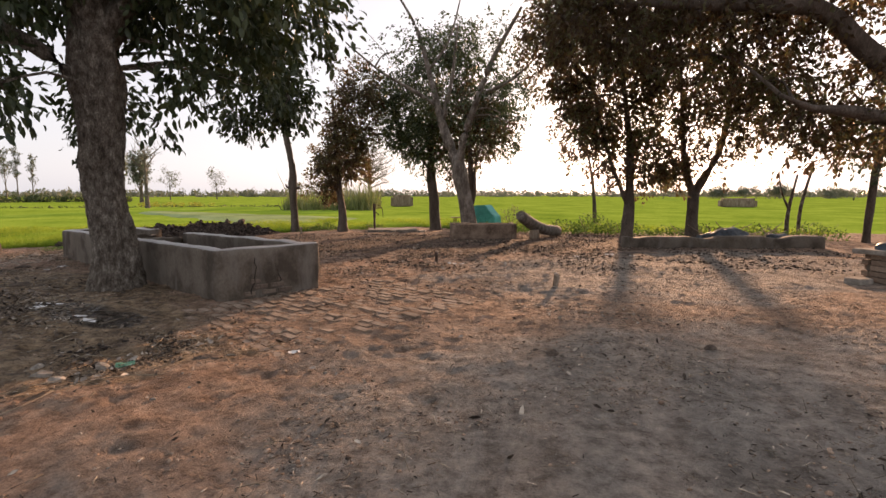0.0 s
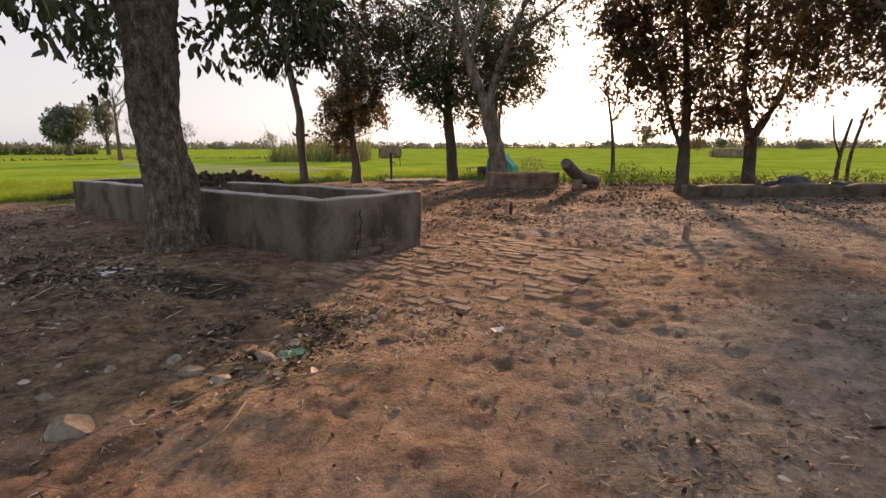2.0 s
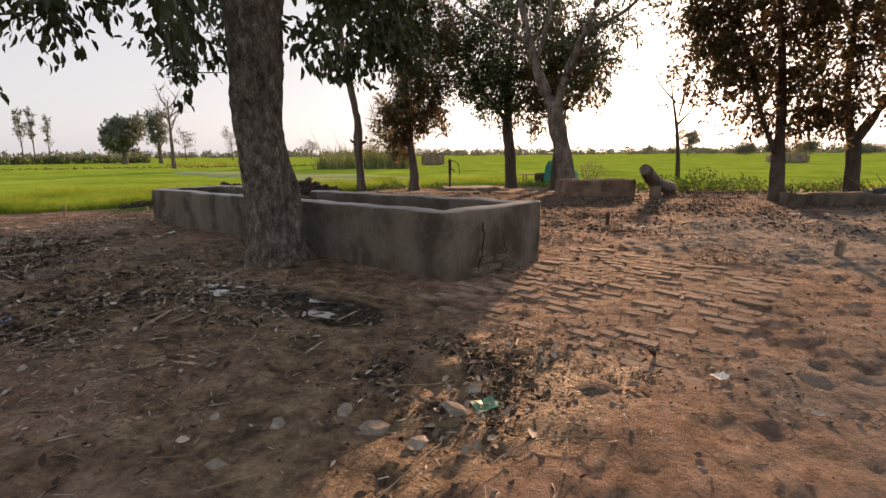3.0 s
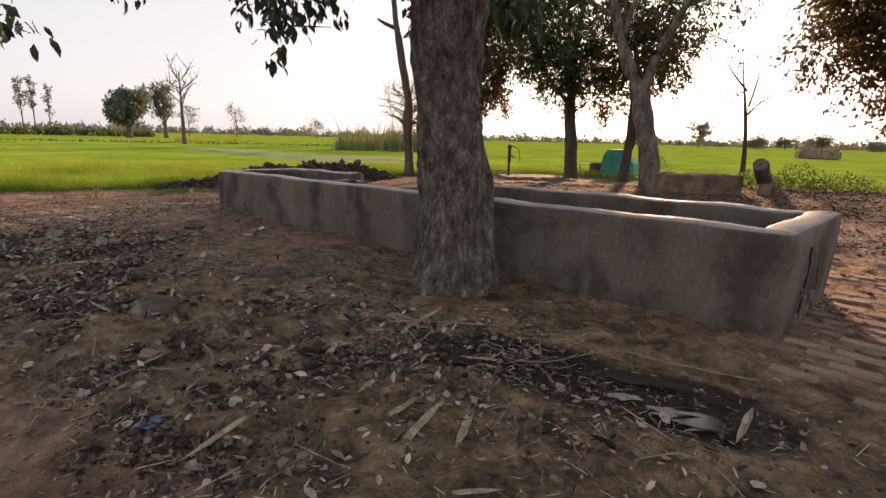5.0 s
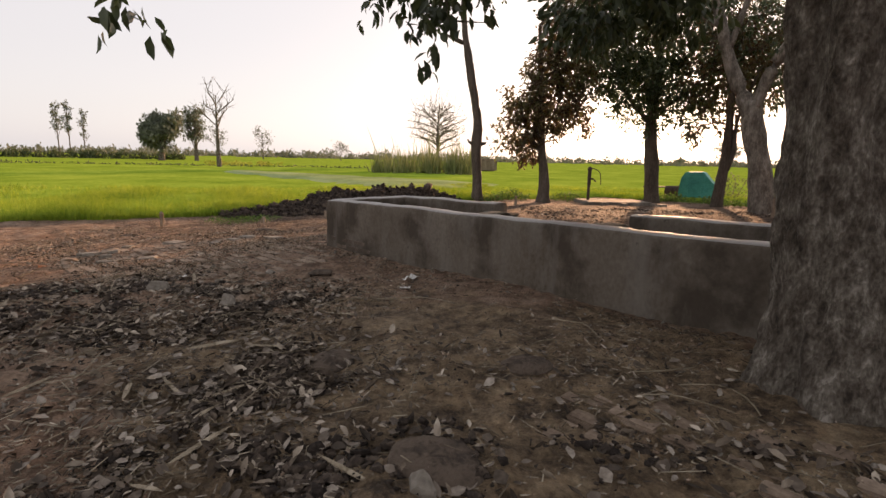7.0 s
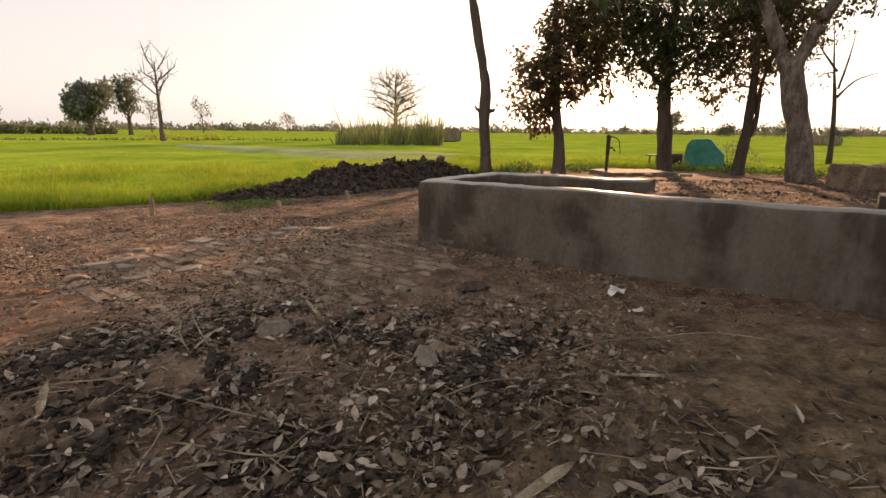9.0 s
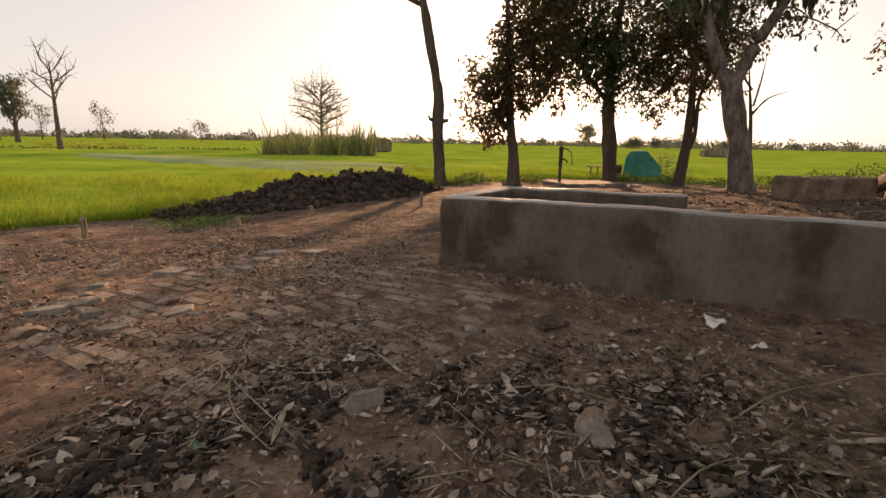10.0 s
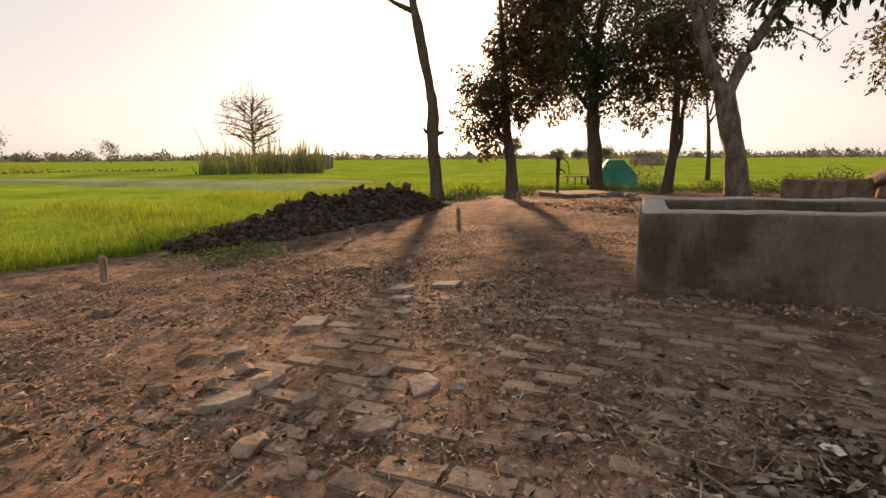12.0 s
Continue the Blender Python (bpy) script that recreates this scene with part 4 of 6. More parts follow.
def crack(v0, z0, steps, seed):
    """A jagged narrow near-black strip, drawn as a split in the plaster of the trough's end."""
    r = random.Random(seed)
    bm = bmesh.new()
    last = None
    v, z = v0, z0
    for i in range(steps):
        q = tp(-0.072 * v - 0.012, v)
        w = 0.005 * (0.4 + r.random()) * (1 - 0.6 * i / steps)
        a, b = q + BACK * w + Vector((0, 0, z)), q - BACK * w + Vector((0, 0, z))
        now = [bm.verts.new(c) for c in (a, b, b + ALONG * 0.03, a + ALONG * 0.03)]
        if last:
            for k in range(4):
                bm.faces.new((last[k], last[(k + 1) % 4], now[(k + 1) % 4], now[k]))
        last = now
        v, z = v + r.uniform(-0.03, 0.028), z + r.uniform(0.025, 0.06)
    bmesh.ops.recalc_face_normals(bm, faces=bm.faces[:])
    part("crack", bm, crack_dark, trough, "dark jagged crack in the plaster")


crack(0.40, 0.08, 11, 3)
crack(0.78, 0.20, 5, 8)
part("bed", bed_mesh(0.15, 3.6, 0.30), None, trough, "dark fodder remains")
part("bed", bed_mesh(5.3, 6.95, 0.30), None, trough, "dark fodder remains")
part("bed", bed_mesh(3.85, 5.12, 0.34), None, trough, "trodden brown earth fill")

# ---- far country ----
def clumps(places, radius, n, leaf, material):
    """Rough foliage masses for far hedges and woods."""
    pl = []
    for x, y, z, r in places:
        u = rng.normal(0, 1, (n, 3))
        u /= np.linalg.norm(u, axis=1)[:, None]
        pl.append(np.array([x, y, z]) + u * (r * rng.uniform(0.2, 1.05, n) ** 0.5)[:, None] * np.array([1, 1, 0.75]))
    pl = np.concatenate(pl)
    return scatter_mesh("leaves", LEAF2_V, LEAF2_F, pl, turned(len(pl), 1.2), leaf * rng.uniform(0.6, 1.4, len(pl)), material)


def far_tree(name, label, x, y, height, spread, leafy, wood_r=0.2, lean=0.0, n_limbs=9, leaf=0.35, material=None, bark_mat=None, start=0.3, stout=1.0):
    """A far tree: a tapering trunk, limbs that fork twice, and a thin or dense crown."""
    root = thing(name, (x, y, -0.25), 0, label, "tree")
    bm = bmesh.new()
    trunk = [(lean * height * k, 0, height * k, wood_r * (1 - 0.85 * k)) for k in (0, 0.25, 0.5, 0.75, 0.95)]
    trunk[0] = (0, 0, -0.2, wood_r * 1.2)
    tube(bm, trunk, 8, 0.2, x)
    part("trunk", bm, bark_mat or bark, root)
    bm = bmesh.new()
    tips = []
    for i in range(n_limbs):
        k = start + (0.9 - start) * i / n_limbs
        a = i * 2.4 + x
        p = Vector((lean * height * k, 0, height * k))
        reach = spread * (1.15 - 0.7 * abs(k - 0.5))
        a += rng.uniform(-0.9, 0.9)
        reach *= rng.uniform(0.45, 1.1)
        q = p + Vector((math.cos(a) * reach, math.sin(a) * reach, height * rng.uniform(0.12, 0.34) * (1.2 - 0.5 * k)))
        mid = p.lerp(q, 0.5) + Vector((rng.normal(0, 0.05) * reach, rng.normal(0, 0.05) * reach, rng.normal(0.0, 0.02) * height))
        tube(bm, [(*p, wood_r * 0.4 * (1.1 - k)), (*mid, wood_r * 0.25), (*q, wood_r * 0.06 * stout)], 5)
        tips.append(q)
        for j in range(8):
            s = mid.lerp(q, rng.uniform(0, 0.9))
            e = s + Vector(rng.normal(0, spread * 0.28, 3).tolist()) + Vector((0, 0, height * 0.07))
            tube(bm, [(*s, wood_r * 0.14 * stout), (*s.lerp(e, 0.5), wood_r * 0.09 * stout), (*e, wood_r * 0.03 * stout)], 4)
            tips.append(e)
    tagged(part("branching", bm, bark_mat or bark, root), kind="stuff")
    if leafy:
        cl = [(t.x, t.y, t.z, spread * 0.34) for t in tips]
        part("crown", clumps(cl, 1, max(4, int(leafy)), leaf, material or leaf_haze), None, root)
    return root


far_tree("field_tree", "tall nearly bare tree standing alone in the field", -30.0, 51.1, 7.0, 2.1, 0, 0.22, n_limbs=10, start=0.52, stout=0.8)
far_tree("field_tree", "round leafless twiggy tree behind the cane patch", -11.1, 76, 8.2, 4.0, 9, 0.26, n_limbs=52, leaf=0.10, start=0.28, bark_mat=pale_bark, material=litter_mat, stout=0.8)
far_tree("field_tree", "broad dark leafy tree beside the far hedge", -55.5, 82.9, 5.9, 2.4, 46, 0.45, n_limbs=14, leaf=0.6, material=leaf_haze, start=0.35)
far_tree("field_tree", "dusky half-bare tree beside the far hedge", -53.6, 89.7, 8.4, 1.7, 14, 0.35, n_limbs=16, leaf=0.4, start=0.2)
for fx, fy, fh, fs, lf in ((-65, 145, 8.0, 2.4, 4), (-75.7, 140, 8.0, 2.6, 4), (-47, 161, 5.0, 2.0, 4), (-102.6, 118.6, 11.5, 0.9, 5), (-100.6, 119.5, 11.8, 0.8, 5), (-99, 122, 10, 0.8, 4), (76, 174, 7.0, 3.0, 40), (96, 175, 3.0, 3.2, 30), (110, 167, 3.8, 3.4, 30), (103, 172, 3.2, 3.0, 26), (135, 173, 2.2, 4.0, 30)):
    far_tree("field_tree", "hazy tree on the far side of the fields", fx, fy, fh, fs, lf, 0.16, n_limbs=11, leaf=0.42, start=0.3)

hedge_spots = [(-60 - 0.9 * i + rng.normal(0, 0.5), 96 - 0.3 * i + rng.normal(0, 0.5), rng.uniform(0.1, 0.7), rng.uniform(0.8, 1.25)) for i in range(110)]
hedge = new("hedge", clumps(hedge_spots, 1, 130, 0.45, leaf_half_haze))
tagged(hedge, "long low dark hedge along the far field edge", "hedge", kind="stuff")
wood_spots = []
for i in range(800):
    a = radians(rng.uniform(-62, 75))
    d = rng.uniform(300, 520)
    wood_spots.append((d * math.sin(a), d * math.cos(a), rng.uniform(-1.5, 2.2), rng.uniform(2.4, 5.0)))
woods = new("far_woods", clumps(wood_spots, 1, 55, 1.9, leaf_haze))
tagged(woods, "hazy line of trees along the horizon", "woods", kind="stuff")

# pale crop strip and cane patch
def strip(name, pts, z, material, label):
    bm = bmesh.new()
    n = 60
    rows_ = []
    for k in range(n + 1):
        t = k / n
        a = Vector(pts[0]).lerp(Vector(pts[1]), t)
        b = Vector(pts[3]).lerp(Vector(pts[2]), t)
        col_ = []
        for j in range(15):
            p = a.lerp(b, j / 14)
            rise = min(1.0, j / 3, (14 - j) / 3, k / 4, (n - k) / 8)
            h = -0.13 + (z + 0.13) * rise + 0.04 * noise.noise(Vector((p.x * 0.5, p.y * 0.5, 1))) * rise
            col_.append(bm.verts.new((p.x, p.y, h)))
        rows_.append(col_)
    for a, b in zip(rows_, rows_[1:]):
        for j in range(14):
            bm.faces.new((a[j], a[j + 1], b[j + 1], b[j]))
    bmesh.ops.recalc_face_normals(bm, faces=bm.faces[:])
    ob = new(name, bm_mesh(name, bm, material, True))
    return tagged(ob, label, "crop field", kind="stuff")


strip("pale_crop_strip", [(-23, 37.5), (-7.6, 21.8), (-3.5, 29.8), (-24.5, 41)], 0.03, crop_pale, "pale grey-green strip of taller flowering crop")

n = 2200
cx, cy = -6.2 - 8.2 * rng.uniform(0, 1, n) ** 1.25, rng.uniform(44, 50, n)
cane_v = [(-0.5, 0, 0), (0.5, 0, 0), (-0.4, 0.02, 0.6), (0.4, 0.02, 0.6), (0.15, 0.12, 1.0)]
cane_f = [(0, 1, 3, 2), (2, 3, 4)]
keep = np.sin(cx * 3.1) + np.sin(cx * 7.7 + 1) + np.sin(cy * 2.3 + cx) > -0.55
cx, cy = cx[keep], cy[keep]
n = len(cx)
pl = np.stack([cx, cy, np.full(n, -0.3)], 1)
clump = 0.8 + 0.32 * np.sin(cx * 1.7 + 0.6 * cy) * np.sin(cx * 4.1 + 1) + 0.22 * smooth(-15.0, -9.0, cx)
sz = np.stack([rng.uniform(0.03, 0.09, n), np.ones(n) * 1.5, rng.gamma(9.0, 0.2, n) * clump], 1)
canes = new("cane_patch", scatter_mesh("cane_patch", cane_v, cane_f, pl, turned(n, 0.2), sz, cane))
tagged(canes, "patch of tall standing sugar cane in the field", "cane", kind="stuff")

bloom_spots = [(-31.5 + rng.uniform(-4, 4), 59 + rng.uniform(-2, 2), rng.uniform(-0.1, 0.25), 0.35) for i in range(60)]
tagged(new("mustard_patch", clumps(bloom_spots, 1, 40, 0.12, mustard)), "thin strip of yellow flowering mustard in the field", "mustard", kind="stuff")
bund_spots = [(-72 + 0.42 * i, 41 + 0.15 * i + rng.normal(0, 0.15), -0.12, 0.22) for i in range(130)]
tagged(new("field_bund", clumps(bund_spots, 1, 26, 0.2, leaf_half_haze)), "low dark grassy bund dividing the fields", "bund", kind="stuff")


# ---- yard floor: litter ----
def gz(x, y):
    return float(yard_z(x, y))


band = litter_band


DUNG_SPOTS = [(-5.81, 5.94, 0.42), (-5.81, 5.36, 0.38), (-5.30, 5.39, 0.40), (-7.09, 6.25, 0.40), (-5.95, 5.76, 0.35), (-9.44, 7.97, 0.40), (-7.10, 6.15, 0.45), (-7.03, 6.69, 0.35), (-8.88, 7.86, 0.50), (-8.92, 7.56, 0.55), (-8.63, 7.79, 0.50), (-7.97, 7.94, 0.60), (-6.59, 5.91, 0.45), (-5.58, 5.54, 0.50), (-8.28, 7.41, 0.50), (-6.47, 6.04, 0.50), (-5.20, 5.84, 0.40), (-5.43, 5.07, 0.50), (-2.73, 4.04, 0.42), (-8.41, 8.16, 0.50), (-8.90, 8.23, 0.35)]


def clumped(x, y):
    """The band's litter, gathered in trodden heaps with bare earth between."""
    thick = np.zeros_like(x)
    for hx, hy, hr in DUNG_SPOTS:
        thick = np.maximum(thick, np.exp(-(((x - hx) ** 2 + (y - hy) ** 2) / hr ** 2) ** 1.3))
    return thick * smooth(-0.45, 0.25, lattice(x, y, 0.3, 31) + 0.6 * lattice(x, y, 0.13, 32))


def spots(n, x0, x1, y0, y1, weight, floor=0.05):
    """n places on the yard, thick where weight is high."""
    out = []
    have = 0
    while have < n:
        x, y = rng.uniform(x0, x1, 20000), rng.uniform(y0, y1, 20000)
        cl = 0.55 + 0.9 * np.sin(2.1 * x + 1.7 * np.sin(1.3 * y)) * np.sin(1.9 * y + np.sin(1.1 * x))
        ok = (rng.uniform(0, 1, 20000) < np.clip((weight(x, y) + floor) * np.clip(cl, 0.15, 1.3), 0, 1)) & (y < field_edge(x) - 0.2)
        u = (x - CORNER.x) * ALONG.x + (y - CORNER.y) * ALONG.y
        v = (x - CORNER.x) * BACK.x + (y - CORNER.y) * BACK.y
        ok &= ~((u > -0.05) & (u < 7.1) & (v > -0.03) & (v < W + 0.03))
        out.append(np.stack([x[ok], y[ok]], 1))
        have += ok.sum()
    q = np.concatenate(out)[:n]
    return np.column_stack([q, yard_z(q[:, 0], q[:, 1])])


def stuff(name, mesh, label, category):
    return tagged(new(name, mesh), label, category, kind="stuff")


BOX = [(-0.5, -0.5, 0), (0.5, -0.5, 0), (0.5, 0.5, 0), (-0.5, 0.5, 0), (-0.5, -0.5, 1), (0.5, -0.5, 1), (0.5, 0.5, 1), (-0.5, 0.5, 1)]
BOX_F = [(0, 1, 5, 4), (1, 2, 6, 5), (2, 3, 7, 6), (3, 0, 4, 7), (4, 5, 6, 7)]
CURL_V = [(0, -0.5, 0.0), (-0.24, -0.15, 0.16), (0, -0.15, 0.02), (0.24, -0.15, 0.12), (-0.2, 0.25, 0.20), (0, 0.25, 0.05), (0.2, 0.25, 0.15), (0.04, 0.6, 0.18)]
CURL_F = [(0, 2, 1), (0, 3, 2), (1, 2, 5, 4), (2, 3, 6, 5), (4, 5, 7), (5, 6, 7)]


def pebble(seed, flat=0.7):
    bm = bmesh.new()
    bmesh.ops.create_icosphere(bm, subdivisions=1, radius=0.5)
    for v in bm.verts:
        v.co *= 0.9 + 1.1 * noise.noise(v.co * 5.3 + Vector((seed * 7.7, 1.3, 0)))
        v.co.x *= 1.25
        v.co.z *= flat
    vs, fs = [tuple(v.co) for v in bm.verts], [tuple(x.index for x in f.verts) for f in bm.faces]
    bm.free()
    return vs, fs


n = 7500
p = spots(n, -13, 3, 1.0, 13, lambda x, y: 0.15 * band(x, y) + 0.85 * clumped(x, y), 0.02)
p[:, 2] += rng.uniform(0, 0.03, n) * (0.3 + band(p[:, 0], p[:, 1]))
sz = rng.gamma(1.8, 0.012, n) + 0.010
sz = np.minimum(sz, 0.085)
stuff("leaf_litter", scatter_mesh("leaf_litter", CURL_V, CURL_F, p, turned(n, 0.45), np.stack([sz * rng.uniform(0.7, 1.2, n), sz, sz * rng.uniform(0.6, 1.8, n)], 1), litter_mat), "thick brown litter of curled dead leaves", "leaf litter")

n = 4200
p = spots(n, -12, 1, 1.5, 12, lambda x, y: 0.2 * band(x, y) + 0.8 * clumped(x, y), 0.01)
p[:, 2] += rng.uniform(0.002, 0.02, n)
sz = rng.uniform(0.022, 0.06, n)
stuff("leaf_shreds", scatter_mesh("leaf_shreds", CURL_V, CURL_F, p, turned(n, 0.3), np.stack([sz * rng.uniform(0.9, 1.9, n), sz, sz * rng.uniform(0.3, 1.0, n)], 1), shred_mat), "trodden grey-brown shreds of husk and leaf", "leaf litter")

n = 6000
p = spots(n, -14, 4, 0.8, 16, lambda x, y: 0.6 * clumped(x, y) + 0.1 * band(x, y) + 0.15 * smooth(-5, -9, x), 0.06)
p[:, 2] += rng.uniform(0.002, 0.025, n)
ln = rng.uniform(0.04, 0.15, n) * rng.choice([1, 1, 1, 2.2], n)
stuff("straw_litter", scatter_mesh("straw_litter", BOX, BOX_F, p, turned(n, 0.16), np.stack([rng.uniform(0.0015, 0.004, n), ln * 0.8, rng.uniform(0.0015, 0.003, n)], 1), straw_mat), "scattered pale straw stalks on the earth", "straw")

for i in range(3):
    vs, fs = pebble(i)
    n = 6200
    p = spots(n, -13, 3, 0.8, 14, lambda x, y: clumped(x, y), 0.006)
    sz = rng.gamma(1.3, 0.012, n) + 0.006
    sz = np.minimum(sz, 0.06) * (0.4 + 0.8 * clumped(p[:, 0], p[:, 1]))
    p[:, 2] += sz * 0.12
    stuff("dung_clods", scatter_mesh("dung_clods", vs, fs, p, turned(n, 0.3), sz, dung_mat), "dark crumbled clods of dung and earth", "clods")

n = 9000
vs, fs = pebble(5, 0.5)
p = spots(n, -14, 9, 0.6, 17, lambda x, y: 0.3 + 0 * x, 0.1)
stuff("loose_gravel", scatter_mesh("loose_gravel", vs, fs, p, turned(n, 0.3), rng.gamma(2.0, 0.006, n) + 0.005, grey_slab), "small loose grey-brown gravel and crumbs", "gravel")

n = 14000
vs, fs = pebble(6, 0.6)
p = spots(n, -13, 5, 0.6, 13, lambda x, y: 0.3 + 0 * x, 0.1)
stuff("soil_crumbs", scatter_mesh("soil_crumbs", vs, fs, p, turned(n, 0.3), rng.gamma(1.6, 0.006, n) + 0.004, crumb_mat), "small loose crumbs of brown earth", "earth crumbs")

n = 30000
p = spots(n, -13, 5, 0.6, 14, lambda x, y: 0.2 + 0.8 * band(x, y), 0.05)
p[:, 2] += rng.uniform(0.001, 0.008, n)
stuff("chaff", scatter_mesh("chaff", BOX, BOX_F, p, turned(n, 0.2), np.stack([rng.uniform(0.002, 0.007, n), rng.uniform(0.012, 0.05, n), rng.uniform(0.001, 0.003, n)], 1), litter_mat), "fine broken chaff and leaf bits strewn on the earth", "chaff")

n = 22000
vs, fs = pebble(9, 0.7)
p = spots(n, -12.5, -6.5, 7.5, 14.5, lambda x, y: 0.35 + 0 * x, 0.1)
stuff("earth_crumbs", scatter_mesh("earth_crumbs", vs, fs, p, turned(n, 0.4), rng.gamma(1.4, 0.007, n) + 0.004, crumb_mat), "loose crumbs of red-brown earth and brick dust", "earth crumbs")
n = 12000
p = spots(n, -12.0, -7.0, 7.2, 12.5, lambda x, y: 0.25 + 0.6 * np.exp(-(((x + 10.2) / 1.0) ** 2 + ((y - 9.6) / 0.8) ** 2)), 0.05)
p[:, 2] += rng.uniform(0.001, 0.012, n)
stuff("chaff", scatter_mesh("chaff", CURL_V, CURL_F, p, turned(n, 0.5), rng.gamma(1.6, 0.008, n) + 0.006, litter_mat), "fine grey-brown leaf bits strewn over the paving", "chaff")

n = 7000
vs, fs = pebble(14, 0.6)
p = spots(n, -5, 9, 8.6, 17.5, lambda x, y: 0.35 + 0 * x, 0.1)
stuff("pen_clods", scatter_mesh("pen_clods", vs, fs, p, turned(n, 0.4), np.minimum(rng.gamma(1.1, 0.017, n) + 0.008, 0.08), dung_mat), "trodden dark dung crumbs over the cattle yard", "clods")
n = 5000
p = spots(n, -5, 9, 8.0, 17.5, lambda x, y: 0.35 + 0 * x, 0.1)
p[:, 2] += rng.uniform(0.001, 0.02, n)
stuff("pen_straw", scatter_mesh("pen_straw", CURL_V, CURL_F, p, turned(n, 0.4), np.stack([rng.uniform(0.02, 0.06, n), rng.uniform(0.03, 0.11, n), rng.uniform(0.02, 0.06, n)], 1), litter_mat), "trodden stubs of straw and dead leaves", "straw")

n = 16000
p = spots(n, -13, -2, 3.5, 13, lambda x, y: 0.3 + 0.4 * clumped(x, y), 0.05)
p[:, 2] += rng.uniform(0.001, 0.01, n)
stuff("straw_bits", scatter_mesh("straw_bits", BOX, BOX_F, p, turned(n, 0.25), np.stack([rng.uniform(0.0015, 0.0045, n), rng.uniform(0.015, 0.06, n), rng.uniform(0.001, 0.003, n)], 1), straw_mat), "short broken bits of old straw over the earth", "straw")

# long pale husks and dry stalks that lie singly
HUSK_V = [(0, -0.5, 0.01), (-0.06, -0.2, 0.03), (0, -0.2, 0.0), (0.06, -0.2, 0.025), (-0.05, 0.25, 0.035), (0, 0.25, 0.01), (0.05, 0.25, 0.03), (0.01, 0.55, 0.04)]
husk = mesh_of("corn_husk", HUSK_V, CURL_F, straw_mat)
for i in range(45):
    x, y, z = spots(1, -12, -1.5, 2.0, 11, lambda x, y: band(x, y), 0.02)[0]
    ob = new("corn_husk", husk)
    k = rng.uniform(0.14, 0.34)
    ob.matrix_basis = pose(x, y, z + 0.018, rng.normal(0, 8), rng.normal(0, 8), rng.uniform(0, 360)) @ Matrix.Diagonal((k, k, k, 1))
    tagged(ob, "long pale dry corn husk lying on the litter", "husk", "husks on the litter")


def stalk(x, y, heading, length, r=0.006, bend=0.15, lift=0.02):
    bm = bmesh.new()
    a = radians(heading)
    st = []
    for k in (0, 0.35, 0.7, 1.0):
        s = bend * length * math.sin(math.pi * k)
        px_, py_ = x + math.cos(a) * length * k - math.sin(a) * s, y + math.sin(a) * length * k + math.cos(a) * s
        st.append((px_, py_, gz(px_, py_) + lift + 0.02 * math.sin(3 * k), r * (1 - 0.5 * k)))
    tube(bm, st, 5)
    ob = new("dry_stalk", bm_mesh("dry_stalk", bm, straw_mat))
    return tagged(ob, "thin dry fodder stalk lying on the ground", "stalk", "dry stalks on the ground")


for x, y, h, ln in ((-9.3, 8.7, 300, 0.9), (-9.2, 8.75, 285, 0.8), (-9.35, 8.3, 80, 0.35), (-8.6, 9.0, 310, 0.5), (-9.5, 7.6, 20, 0.5), (-8.9, 7.5, 340, 0.6), (-9.9, 8.0, 50, 0.45), (-6.2, 5.3, 150, 0.7), (-5.6, 5.0, 110, 0.6),
                    (-4.9, 5.9, 0, 0.6), (-3.7, 5.6, 335, 0.7), (-7.3, 7.9, 10, 0.6), (-6.8, 8.0, 350, 0.5), (-2.5, 3.1, 240, 0.6), (-2.9, 3.0, 60, 0.5), (-2.0, 3.4, 200, 0.5), (-10.5, 9.2, 200, 0.5), (-10.9, 10.6, 30, 0.5), (-9.0, 8.6, 120, 0.5), (-10.2, 8.6, 70, 0.4)):
    stalk(x, y, h, ln, 0.004, rng.uniform(-0.2, 0.2))
for x, y, z in spots(36, -11, -2.0, 2.6, 10, lambda x, y: band(x, y), 0.02):
    stalk(x, y, rng.uniform(0, 360), rng.uniform(0.15, 0.45), rng.uniform(0.002, 0.0045), rng.uniform(-0.35, 0.35))


# ---- stones, brick bits, slabs ----
def rock_mesh(seed, sx, sy, sz, material, cuts=5):
    """A broken piece: a lump with a few flat faces knocked off."""
    bm = bmesh.new()
    bmesh.ops.create_icosphere(bm, subdivisions=2, radius=0.5)
    r = random.Random(seed)
    for _ in range(cuts + 5):
        nrm = Vector((r.uniform(-1, 1), r.uniform(-1, 1), r.uniform(-0.3, 1))).normalized()
        geom = bm.verts[:] + bm.edges[:] + bm.faces[:]
        bmesh.ops.bisect_plane(bm, geom=geom, plane_co=nrm * r.uniform(0.24, 0.40), plane_no=nrm, clear_outer=True)
        loops = [e for e in bm.edges if e.is_boundary]
        if loops:
            bmesh.ops.contextual_create(bm, geom=loops)
    for v in bm.verts:
        v.co += v.co.normalized() * 0.05 * noise.noise(v.co * 4 + Vector((seed, 0, 0)))
        v.co = Vector((v.co.x * sx, v.co.y * sy, v.co.z * sz))
    return bm_mesh("stone", bm, material)


def rock(name, x, y, sx, sy, sz, material, label, category, group="", turn=0, seed=1, sink=0.35):
    ob = new(name, rock_mesh(seed, sx, sy, sz, material))
    ob.matrix_basis = pose(x, y, gz(x, y) + sz * (0.5 - sink), 0, 0, turn)
    return tagged(ob, label, category, group)


